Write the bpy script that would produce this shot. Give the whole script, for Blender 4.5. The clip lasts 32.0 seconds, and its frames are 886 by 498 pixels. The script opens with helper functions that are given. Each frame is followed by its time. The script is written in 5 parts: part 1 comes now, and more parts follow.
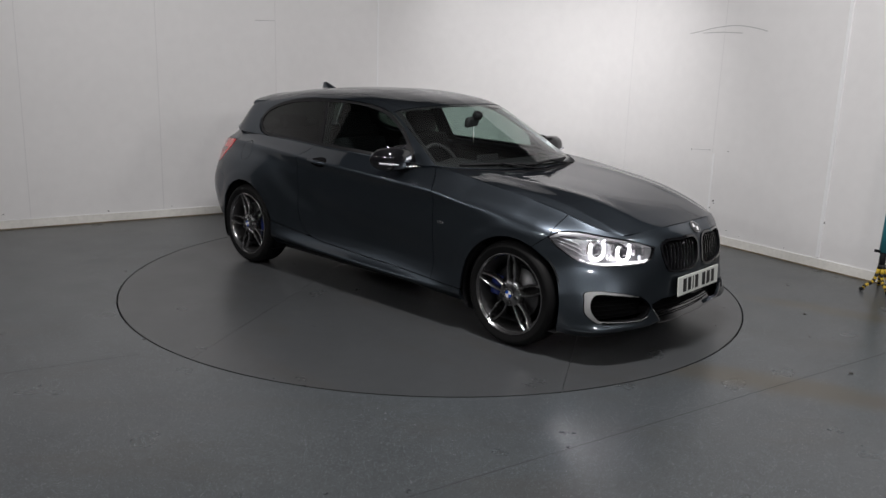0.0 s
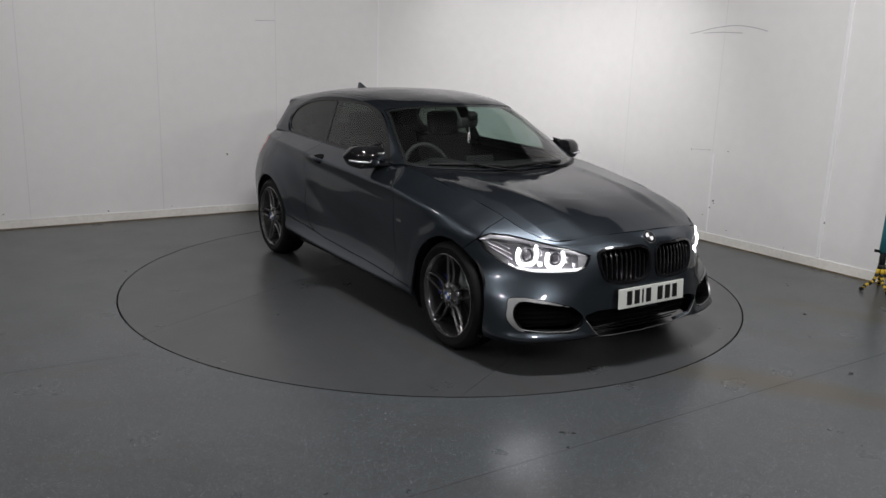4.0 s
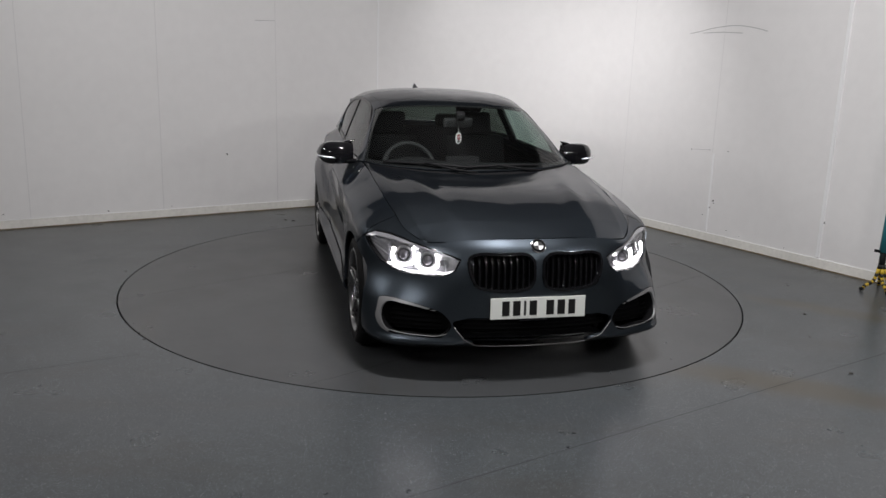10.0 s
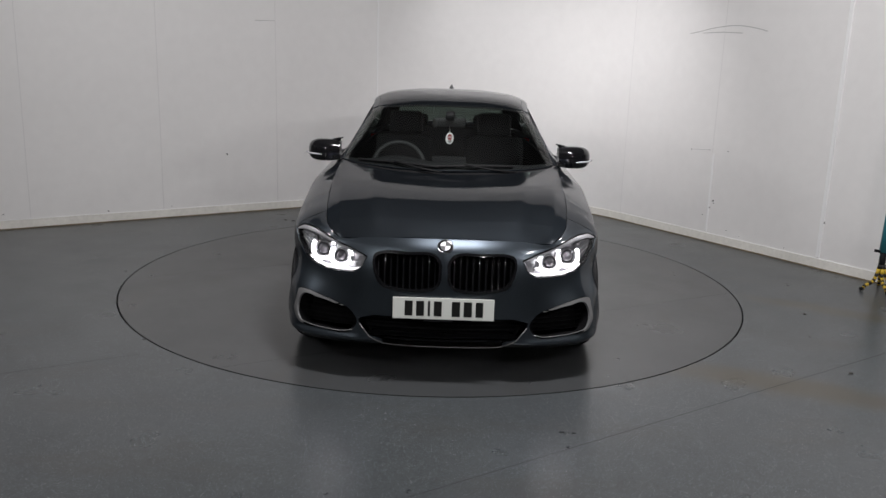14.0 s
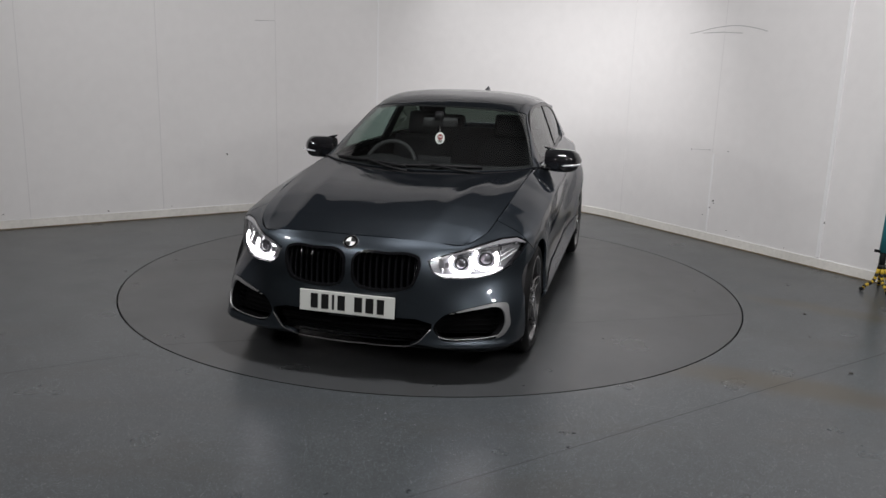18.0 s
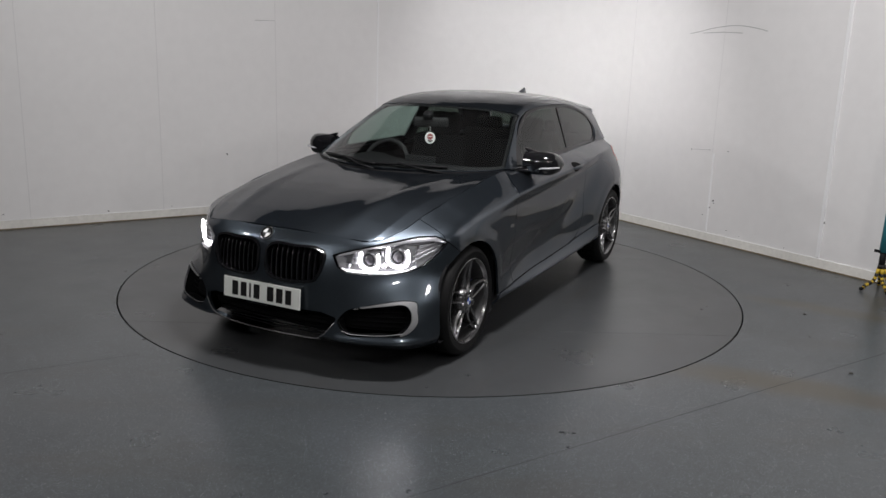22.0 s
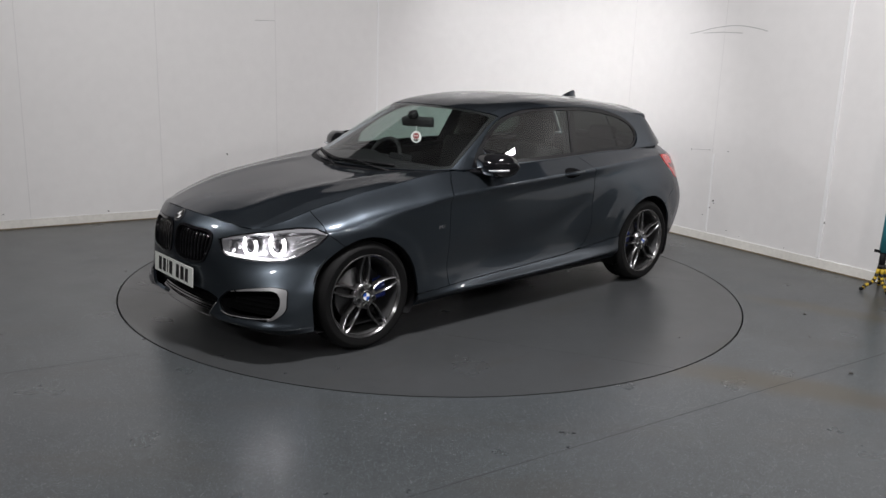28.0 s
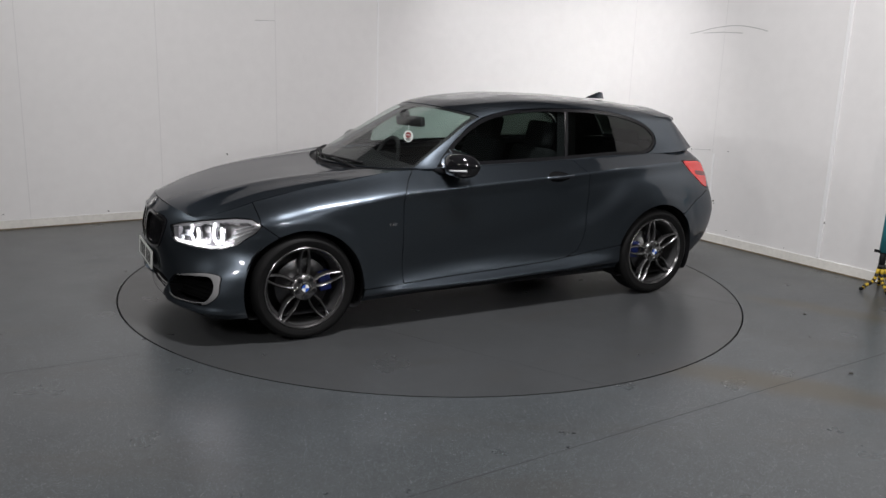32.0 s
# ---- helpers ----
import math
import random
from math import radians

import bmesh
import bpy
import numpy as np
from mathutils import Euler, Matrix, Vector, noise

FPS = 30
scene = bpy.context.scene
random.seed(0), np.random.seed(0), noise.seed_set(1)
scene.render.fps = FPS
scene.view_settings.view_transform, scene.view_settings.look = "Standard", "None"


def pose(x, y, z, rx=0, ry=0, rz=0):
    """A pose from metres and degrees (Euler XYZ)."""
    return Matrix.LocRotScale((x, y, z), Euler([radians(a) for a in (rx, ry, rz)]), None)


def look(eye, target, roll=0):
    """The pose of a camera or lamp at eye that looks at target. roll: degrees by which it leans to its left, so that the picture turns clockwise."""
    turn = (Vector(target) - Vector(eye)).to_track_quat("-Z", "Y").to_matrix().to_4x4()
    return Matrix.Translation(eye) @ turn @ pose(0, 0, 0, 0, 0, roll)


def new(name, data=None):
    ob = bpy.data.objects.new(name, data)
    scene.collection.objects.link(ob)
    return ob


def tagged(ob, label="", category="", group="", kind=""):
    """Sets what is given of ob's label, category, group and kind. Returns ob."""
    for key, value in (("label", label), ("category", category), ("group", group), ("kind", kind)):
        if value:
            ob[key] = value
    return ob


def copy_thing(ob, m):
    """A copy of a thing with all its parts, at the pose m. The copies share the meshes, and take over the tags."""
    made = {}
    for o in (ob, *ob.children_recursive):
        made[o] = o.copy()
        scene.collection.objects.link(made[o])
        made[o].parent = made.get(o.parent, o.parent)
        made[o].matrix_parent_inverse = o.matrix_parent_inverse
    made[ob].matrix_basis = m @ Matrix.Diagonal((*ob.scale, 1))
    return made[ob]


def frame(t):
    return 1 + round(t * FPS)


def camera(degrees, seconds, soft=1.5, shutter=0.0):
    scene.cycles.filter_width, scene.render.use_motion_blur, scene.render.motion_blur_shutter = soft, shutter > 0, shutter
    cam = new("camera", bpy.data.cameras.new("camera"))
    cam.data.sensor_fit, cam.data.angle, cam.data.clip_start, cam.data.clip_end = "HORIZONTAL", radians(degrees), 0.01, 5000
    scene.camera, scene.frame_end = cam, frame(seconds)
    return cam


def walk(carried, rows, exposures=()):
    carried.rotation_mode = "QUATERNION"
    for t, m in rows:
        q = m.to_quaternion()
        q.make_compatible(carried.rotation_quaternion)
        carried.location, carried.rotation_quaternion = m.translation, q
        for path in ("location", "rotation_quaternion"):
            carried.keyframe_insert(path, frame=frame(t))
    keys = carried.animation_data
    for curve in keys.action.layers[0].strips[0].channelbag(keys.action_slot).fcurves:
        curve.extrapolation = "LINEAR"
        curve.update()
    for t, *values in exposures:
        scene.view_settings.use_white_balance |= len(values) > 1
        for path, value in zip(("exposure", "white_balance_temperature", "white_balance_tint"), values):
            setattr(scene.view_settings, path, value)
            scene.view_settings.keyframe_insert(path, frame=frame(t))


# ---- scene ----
# The camera stands still on its stand in front of the turntable.
cam = camera(57.59, 32.0, soft=1.5)
EYE = Vector((0.0, -6.0565, 1.6422))
PITCH, YAW = radians(13.07), radians(0.72)
AIM = EYE + Vector((math.sin(YAW) * math.cos(PITCH), math.cos(YAW) * math.cos(PITCH), -math.sin(PITCH)))
walk(cam, [(0.0, look(EYE, AIM, 1.83)), (32.0, look(EYE, AIM, 1.83))], exposures=[(0.0, -0.06), (25.2, -0.06), (27.6, 0.18), (32.0, 0.18)])

# ---- light ----
world = bpy.data.worlds.new("dark_hall")
world.use_nodes = True
world.node_tree.nodes["Background"].inputs["Color"].default_value = (0.9, 0.95, 1.0, 1)
world.node_tree.nodes["Background"].inputs["Strength"].default_value = 0.02
scene.world = world


def area_lamp(name, eye, target, w, h, watts, color=(1, 1, 1), spread=180):
    lamp = bpy.data.lights.new(name, "AREA")
    lamp.shape, lamp.size, lamp.size_y, lamp.energy, lamp.color = "RECTANGLE", w, h, watts, color
    lamp.spread = radians(spread)
    ob = new(name, lamp)
    ob.matrix_world = look(eye, target)
    return ob


COOL = (1.0, 0.978, 0.978)
# Flood lamps; the 20 W pair near the camera is added front fill.
for eye, target, watts in (((1.5, -5.3, 2.45), (-0.4, 1.2, 0.6), 20), ((3.3, -3.6, 2.6), (-0.4, 1.2, 0.6), 17), ((-2.2, -4.6, 2.45), (0.8, 1.2, 0.6), 20), ((-4.0, -1.8, 2.6), (0.8, 1.2, 0.6), 17)):
    area_lamp("flood_fill_lamp", eye, target, 0.32, 0.16, watts, COOL, 150)
area_lamp("side_flood_lamp", (3.6, -0.45, 2.82), (0.0, 1.0, 0.8), 0.21, 0.09, 4, COOL)
area_lamp("side_flood_lamp", (-3.6, -0.25, 2.95), (0.5, 1.0, 0.8), 0.21, 0.09, 4, COOL)
area_lamp("overhead_lamp", (0.6, -2.5, 4.4), (0.7, -1.2, 0), 0.9, 0.4, 195, (1.0, 0.976, 0.985))
area_lamp("wall_wash_lamp", (0.8, 1.2, 2.75), (1.7, 3.5, 0.9), 0.5, 0.3, 14, (1.0, 0.976, 0.985), 105)


# ---- materials ----
def material(name, color, rough=0.5, metal=0.0, coat=0.0, vary=0.0, scale=8.0, bump=0.0, bump_scale=60.0, emit=None, power=0.0, spec=0.5):
    m = bpy.data.materials.new(name)
    m.use_nodes = True
    nt = m.node_tree
    b = nt.nodes["Principled BSDF"]
    b.inputs["Base Color"].default_value = (*color, 1)
    b.inputs["Roughness"].default_value = rough
    b.inputs["Metallic"].default_value = metal
    b.inputs["Coat Weight"].default_value = coat
    b.inputs["Coat Roughness"].default_value = 0.04
    b.inputs["Specular IOR Level"].default_value = spec
    if emit:
        b.inputs["Emission Color"].default_value = (*emit, 1)
        b.inputs["Emission Strength"].default_value = power
    tc = nt.nodes.new("ShaderNodeTexCoord")
    if vary:
        big, fine = nt.nodes.new("ShaderNodeTexNoise"), nt.nodes.new("ShaderNodeTexNoise")
        for n, s in ((big, scale), (fine, scale * 9)):
            n.inputs["Scale"].default_value, n.inputs["Detail"].default_value = s, 5
            nt.links.new(tc.outputs["Object"], n.inputs["Vector"])
        add = nt.nodes.new("ShaderNodeMath")
        add.operation = "ADD"
        nt.links.new(big.outputs["Fac"], add.inputs[0])
        nt.links.new(fine.outputs["Fac"], add.inputs[1])
        ramp = nt.nodes.new("ShaderNodeMapRange")
        ramp.inputs["From Min"].default_value, ramp.inputs["From Max"].default_value = 0.6, 1.4
        ramp.inputs["To Min"].default_value, ramp.inputs["To Max"].default_value = 1 - vary, 1 + vary
        nt.links.new(add.outputs[0], ramp.inputs["Value"])
        mul = nt.nodes.new("ShaderNodeVectorMath")
        mul.operation = "SCALE"
        mul.inputs[0].default_value = color
        nt.links.new(ramp.outputs[0], mul.inputs["Scale"])
        nt.links.new(mul.outputs[0], b.inputs["Base Color"])
    if bump:
        n = nt.nodes.new("ShaderNodeTexNoise")
        n.inputs["Scale"].default_value, n.inputs["Detail"].default_value = bump_scale, 4
        nt.links.new(tc.outputs["Object"], n.inputs["Vector"])
        bp = nt.nodes.new("ShaderNodeBump")
        bp.inputs["Strength"].default_value, bp.inputs["Distance"].default_value = bump, 0.004
        nt.links.new(n.outputs["Fac"], bp.inputs["Height"])
        nt.links.new(bp.outputs[0], b.inputs["Normal"])
    return m


def glass(name, tint, base=0.03, rough=0.0):
    """A thin pane: a tinted clear part and a mirror part, mixed by the angle."""
    m = bpy.data.materials.new(name)
    m.use_nodes = True
    nt = m.node_tree
    nt.nodes.remove(nt.nodes["Principled BSDF"])
    clear, gloss, mix, facing, power, scale = (nt.nodes.new("ShaderNode" + k) for k in ("BsdfTransparent", "BsdfGlossy", "MixShader", "LayerWeight", "Math", "Math"))
    clear.inputs["Color"].default_value = (*tint, 1)
    gloss.inputs["Roughness"].default_value = rough
    facing.inputs["Blend"].default_value = 0.5
    power.operation, power.inputs[1].default_value = "POWER", 5.0
    scale.operation, scale.inputs[1].default_value, scale.inputs[2].default_value = "MULTIPLY_ADD", 0.8, base
    nt.links.new(facing.outputs["Facing"], power.inputs[0])
    nt.links.new(power.outputs[0], scale.inputs[0])
    nt.links.new(scale.outputs[0], mix.inputs[0])
    nt.links.new(clear.outputs[0], mix.inputs[1])
    nt.links.new(gloss.outputs[0], mix.inputs[2])
    nt.links.new(mix.outputs[0], nt.nodes["Material Output"].inputs["Surface"])
    return m


def vinyl(name, color, rough, flecks, stained):
    """Sheet vinyl: soft clouding, small pale flecks, scuffed gloss and, on the floor, two brown drag stains."""
    m = material(name, color, rough, vary=0.14, scale=1.3, bump=0.06, bump_scale=260)
    nt = m.node_tree
    b = nt.nodes["Principled BSDF"]
    tc = nt.nodes.new("ShaderNodeTexCoord")
    base = b.inputs["Base Color"].links[0].from_socket

    def node(kind, **values):
        n = nt.nodes.new("ShaderNode" + kind)
        for k, v in values.items():
            n.inputs[k].default_value = v
        return n
    for scale, size, tone, share in ((98.0, 0.15, (0.60, 0.63, 0.64), 0.86), (110.0, 0.26, (0.020, 0.024, 0.028), 0.5), (125.0, 0.2, (0.30, 0.34, 0.36), 0.70), (95.0, 0.24, (0.016, 0.018, 0.022), 0.5), (210.0, 0.27, (0.15, 0.18, 0.20), 0.45), (230.0, 0.26, (0.02, 0.022, 0.026), 0.5)):
        vor = node("TexVoronoi", Scale=scale)
        nt.links.new(tc.outputs["Object"], vor.inputs["Vector"])
        near = nt.nodes.new("ShaderNodeMath")
        near.operation, near.inputs[1].default_value = "LESS_THAN", size
        nt.links.new(vor.outputs["Distance"], near.inputs[0])
        sep = nt.nodes.new("ShaderNodeSeparateColor")
        nt.links.new(vor.outputs["Color"], sep.inputs[0])
        pick = nt.nodes.new("ShaderNodeMath")
        pick.operation, pick.inputs[1].default_value = "GREATER_THAN", share
        nt.links.new(sep.outputs[0], pick.inputs[0])
        fac = nt.nodes.new("ShaderNodeMath")
        fac.operation = "MULTIPLY"
        nt.links.new(near.outputs[0], fac.inputs[0])
        nt.links.new(pick.outputs[0], fac.inputs[1])
        weak = nt.nodes.new("ShaderNodeMath")
        weak.operation, weak.inputs[1].default_value = "MULTIPLY", flecks * 0.95
        nt.links.new(fac.outputs[0], weak.inputs[0])
        mix = nt.nodes.new("ShaderNodeMix")
        mix.data_type = "RGBA"
        nt.links.new(weak.outputs[0], mix.inputs["Factor"])
        nt.links.new(base, mix.inputs["A"])
        mix.inputs["B"].default_value = (*tone, 1)
        base = mix.outputs["Result"]
    # thin brown smears all over, drawn out one way
    lay = nt.nodes.new("ShaderNodeMapping")
    lay.inputs["Scale"].default_value = (0.55, 2.1, 1.0)
    lay.inputs["Rotation"].default_value = (0, 0, 0.35)
    nt.links.new(tc.outputs["Object"], lay.inputs["Vector"])
    smear = node("TexNoise", Scale=1.7, Detail=7.0, Roughness=0.62)
    nt.links.new(lay.outputs[0], smear.inputs["Vector"])
    thin = node("MapRange")
    thin.inputs["From Min"].default_value, thin.inputs["From Max"].default_value = 0.54, 0.74
    thin.inputs["To Min"].default_value, thin.inputs["To Max"].default_value = 0.0, 0.4
    nt.links.new(smear.outputs["Fac"], thin.inputs["Value"])
    mix = nt.nodes.new("ShaderNodeMix")
    mix.data_type = "RGBA"
    nt.links.new(thin.outputs[0], mix.inputs["Factor"])
    nt.links.new(base, mix.inputs["A"])
    mix.inputs["B"].default_value = (0.047, 0.040, 0.032, 1)
    base = mix.outputs["Result"]
    if stained:
        for (px, py), (dx, dy), half, length, tone, strength in (((1.95, -2.02), (1.03, -0.45), 0.23, 1.15, (0.062, 0.053, 0.036), 0.8), ((2.85, -0.58), (0.82, -0.5), 0.16, 0.95, (0.066, 0.057, 0.040), 0.75), ((2.55, -2.3), (0.9, -0.3), 0.15, 0.5, (0.055, 0.043, 0.032), 0.7)):
            ln = math.hypot(dx, dy)
            dx, dy = dx / ln, dy / ln
            warp = node("TexNoise", Scale=2.2, Detail=4.0)
            nt.links.new(tc.outputs["Object"], warp.inputs["Vector"])
            shift = nt.nodes.new("ShaderNodeVectorMath")
            shift.operation, shift.inputs["Scale"].default_value = "SCALE", 1.1
            nt.links.new(warp.outputs["Color"], shift.inputs[0])
            rot = nt.nodes.new("ShaderNodeVectorRotate")
            rot.inputs["Angle"].default_value = -math.atan2(dy, dx)
            nt.links.new(tc.outputs["Object"], rot.inputs["Vector"])
            sc = nt.nodes.new("ShaderNodeVectorMath")
            sc.operation = "MULTIPLY"
            sc.inputs[1].default_value = (1 / length, 1 / half, 0)
            nt.links.new(rot.outputs[0], sc.inputs[0])
            off = nt.nodes.new("ShaderNodeVectorMath")
            off.operation = "ADD"
            off.inputs[1].default_value = (-(px * dx + py * dy) / length - 0.55, -(-px * dy + py * dx) / half - 0.55, 0)
            nt.links.new(sc.outputs[0], off.inputs[0])
            add = nt.nodes.new("ShaderNodeVectorMath")
            add.operation = "ADD"
            nt.links.new(off.outputs[0], add.inputs[0])
            nt.links.new(shift.outputs[0], add.inputs[1])
            flat = nt.nodes.new("ShaderNodeVectorMath")
            flat.operation = "MULTIPLY"
            flat.inputs[1].default_value = (1, 1, 0)
            nt.links.new(add.outputs[0], flat.inputs[0])
            dist = nt.nodes.new("ShaderNodeVectorMath")
            dist.operation = "LENGTH"
            nt.links.new(flat.outputs[0], dist.inputs[0])
            ramp = node("MapRange")
            ramp.interpolation_type = "SMOOTHSTEP"
            ramp.inputs["From Min"].default_value, ramp.inputs["From Max"].default_value = 1.0, 0.25
            ramp.inputs["To Min"].default_value, ramp.inputs["To Max"].default_value = 0.0, strength
            nt.links.new(dist.outputs["Value"], ramp.inputs["Value"])
            mix = nt.nodes.new("ShaderNodeMix")
            mix.data_type = "RGBA"
            nt.links.new(ramp.outputs[0], mix.inputs["Factor"])
            nt.links.new(base, mix.inputs["A"])
            mix.inputs["B"].default_value = (*tone, 1)
            base = mix.outputs["Result"]
    nt.links.new(base, b.inputs["Base Color"])
    scuff = node("TexNoise", Scale=2.3, Detail=6.0)
    nt.links.new(tc.outputs["Object"], scuff.inputs["Vector"])
    rr = node("MapRange")
    rr.inputs["To Min"].default_value, rr.inputs["To Max"].default_value = rough - 0.06, rough + 0.10
    nt.links.new(scuff.outputs["Fac"], rr.inputs["Value"])
    nt.links.new(rr.outputs[0], b.inputs["Roughness"])
    return m


WALL = material("white_wall_paint", (0.78, 0.77, 0.765), 0.38, vary=0.03, scale=1.1, bump=0.15, bump_scale=35)
SKIRT = material("skirting_paint", (0.75, 0.735, 0.69), 0.5, vary=0.12, scale=3)
FLOOR = vinyl("speckled_vinyl", (0.057, 0.0625, 0.0655), 0.28, 1.0, True)
# Floor vinyl again, darkened to hold the soft shade round the car.
DISC = vinyl("shaded_turntable_vinyl", (0.050, 0.0525, 0.0545), 0.28, 0.12, False)
DARK = material("dark_void", (0.02, 0.02, 0.022), 0.8)
HALL = material("unseen_hall_roof", (0.48, 0.48, 0.485), 0.7, vary=0.08, scale=1.5)
HALL_WALL = material("grey_hall_wall", (0.36, 0.36, 0.365), 0.7, vary=0.1, scale=1.5)
PAINT = material("grey_metallic_paint", (0.077, 0.092, 0.109), 0.36, metal=0.97, coat=0.8, vary=0.10, scale=140)
PAINT.node_tree.nodes["Principled BSDF"].inputs["Specular Tint"].default_value = (0.2, 0.2, 0.22, 1)
BLACK_GLOSS = material("gloss_black_plastic", (0.006, 0.006, 0.007), 0.08, coat=0.5)
DEEP_BLACK = material("deep_black_plastic_and_shade", (0.004, 0.004, 0.0045), 0.7, spec=0.06)
BLACK_MATT = material("black_plastic", (0.008, 0.008, 0.009), 0.6, spec=0.2, vary=0.15, scale=30)
RUBBER = material("tyre_rubber", (0.006, 0.006, 0.0062), 0.6, spec=0.16, vary=0.2, scale=20)
TRIM_BLACK = material("satin_black_trim", (0.005, 0.005, 0.006), 0.28, spec=0.3)
RIM = material("grey_alloy", (0.19, 0.187, 0.19), 0.24, metal=0.9, coat=0.5, vary=0.06, scale=12)
CHROME = material("chrome", (0.75, 0.75, 0.76), 0.08, metal=1.0)
SATIN = material("satin_grey_trim", (0.27, 0.27, 0.275), 0.45, metal=0.7)
GLASS_CLEAR = glass("clear_glass", (0.84, 0.93, 0.89), 0.10)
GLASS_TINT = glass("tinted_glass", (0.36, 0.45, 0.42), 0.075)
GLASS_DARK = glass("privacy_glass", (0.075, 0.09, 0.08), 0.065)
LENS = glass("lamp_cover", (0.97, 0.97, 0.98))
RED_LENS = material("red_lamp_lens", (0.72, 0.02, 0.016), 0.12, coat=0.6)
GLOW = material("daylight_ring", (0.9, 0.9, 0.9), 0.3, emit=(1.0, 0.97, 1.0), power=15.0)
PLATE_WHITE = material("plate_white", (0.75, 0.77, 0.73), 0.35)
INK = material("plate_black", (0.008, 0.008, 0.008), 0.4)
BLUE = material("blue_enamel", (0.02, 0.09, 0.45), 0.25, coat=0.5)
WHITE = material("white_enamel", (0.8, 0.8, 0.8), 0.3)
CABIN = material("cabin_cloth", (0.011, 0.011, 0.012), 0.9, spec=0.12, vary=0.12, scale=4)


# ---- mesh tools ----
def part(name, bm, mat, parent=None, label="", smooth=True):
    me = bpy.data.meshes.new(name)
    bm.to_mesh(me)
    bm.free()
    me.materials.append(mat)
    if smooth:
        me.shade_smooth()
    ob = new(name, me)
    if parent:
        ob.parent = parent
    if label:
        tagged(ob, label)
    return ob


def part_from(name, verts, faces, mat, parent=None, label="", sharp=None):
    me = bpy.data.meshes.new(name)
    me.from_pydata([tuple(v) for v in verts], [], [tuple(f) for f in faces])
    me.materials.append(mat)
    me.shade_smooth()
    if sharp:
        me.set_sharp_from_angle(angle=radians(sharp))
    ob = new(name, me)
    if parent:
        ob.parent = parent
    if label:
        tagged(ob, label)
    return ob


def box(bm, x0, x1, y0, y1, z0, z1, bevel=0.0, m=None):
    got = bmesh.ops.create_cube(bm, size=1.0, matrix=Matrix.Translation(((x0 + x1) / 2, (y0 + y1) / 2, (z0 + z1) / 2)) @ Matrix.Diagonal((x1 - x0, y1 - y0, z1 - z0, 1)))
    vs = got["verts"]
    if bevel:
        es = list({e for v in vs for e in v.link_edges})
        r = bmesh.ops.bevel(bm, geom=es, offset=bevel, segments=2, affect="EDGES", profile=0.6)
        vs = list({v for f in r["faces"] for v in f.verts} | {v for v in vs if v.is_valid})
    if m is not None:
        bmesh.ops.transform(bm, matrix=m, verts=[v for v in vs if v.is_valid])


def tube(bm, pts, radius, n=8, closed=False):
    """A round bar along the points."""
    pts = [Vector(p) for p in pts]
    rings = []
    for i, p in enumerate(pts):
        a = pts[i - 1] if i or closed else p
        b = pts[(i + 1) % len(pts)] if i + 1 < len(pts) or closed else p
        q = (b - a).normalized().to_track_quat("Z", "Y")
        rings.append([bm.verts.new(p + q @ Vector((radius * math.cos(k * math.tau / n), radius * math.sin(k * math.tau / n), 0))) for k in range(n)])
    last = len(pts) if closed else len(pts) - 1
    for i in range(last):
        r0, r1 = rings[i], rings[(i + 1) % len(pts)]
        for k in range(n):
            bm.faces.new((r0[k], r0[(k + 1) % n], r1[(k + 1) % n], r1[k]))
    if not closed:
        bm.faces.new(rings[0][::-1])
        bm.faces.new(rings[-1])


def spline_plain(points, steps=4):
    """A smooth line through the points."""
    P = [Vector(p) for p in points]
    out = []
    for i in range(len(P) - 1):
        a, b, c, d = P[max(i - 1, 0)], P[i], P[i + 1], P[min(i + 2, len(P) - 1)]
        for k in range(steps):
            t = k / steps
            out.append(0.5 * ((2 * b) + (c - a) * t + (2 * a - 5 * b + 4 * c - d) * t * t + (3 * b - a - 3 * c + d) * t ** 3))
    return out + [P[-1]]


def lathe(profile, n=64, axis="Y"):
    """A turned shape from (radius, along) pairs, as vertices and faces."""
    verts, faces = [], []
    for r, a in profile:
        for k in range(n):
            c, s = math.cos(k * math.tau / n), math.sin(k * math.tau / n)
            verts.append((r * c, a, r * s) if axis == "Y" else (r * c, r * s, a))
    for i in range(len(profile) - 1):
        for k in range(n):
            a, b = i * n + k, i * n + (k + 1) % n
            faces.append((a, b, b + n, a + n))
    return verts, faces


# ---- the room ----
LEFT_DIR, RIGHT_DIR = Vector((0.8415, 0.5402, 0)), Vector((0.5402, -0.8415, 0))
CORNER, COVE = Vector((0.931, 4.425, 0)), 2.05
WALL_TOP = 3.7


def wall_line(offset):
    """The plan of the two walls and the rounded corner between them, moved outwards by offset."""
    out_l, out_r = Vector((-0.5402, 0.8415, 0)), Vector((0.8415, 0.5402, 0))
    a = CORNER - LEFT_DIR * COVE
    centre = a - out_l * COVE
    pts = [CORNER - LEFT_DIR * 6.9 + out_l * offset]
    for k in range(25):
        ang = math.radians(90 * k / 24)
        pts.append(centre + (out_l * math.cos(ang) + out_r * math.sin(ang)) * (COVE + offset))
    pts.append(CORNER + RIGHT_DIR * 6.2 + out_r * offset)
    return pts


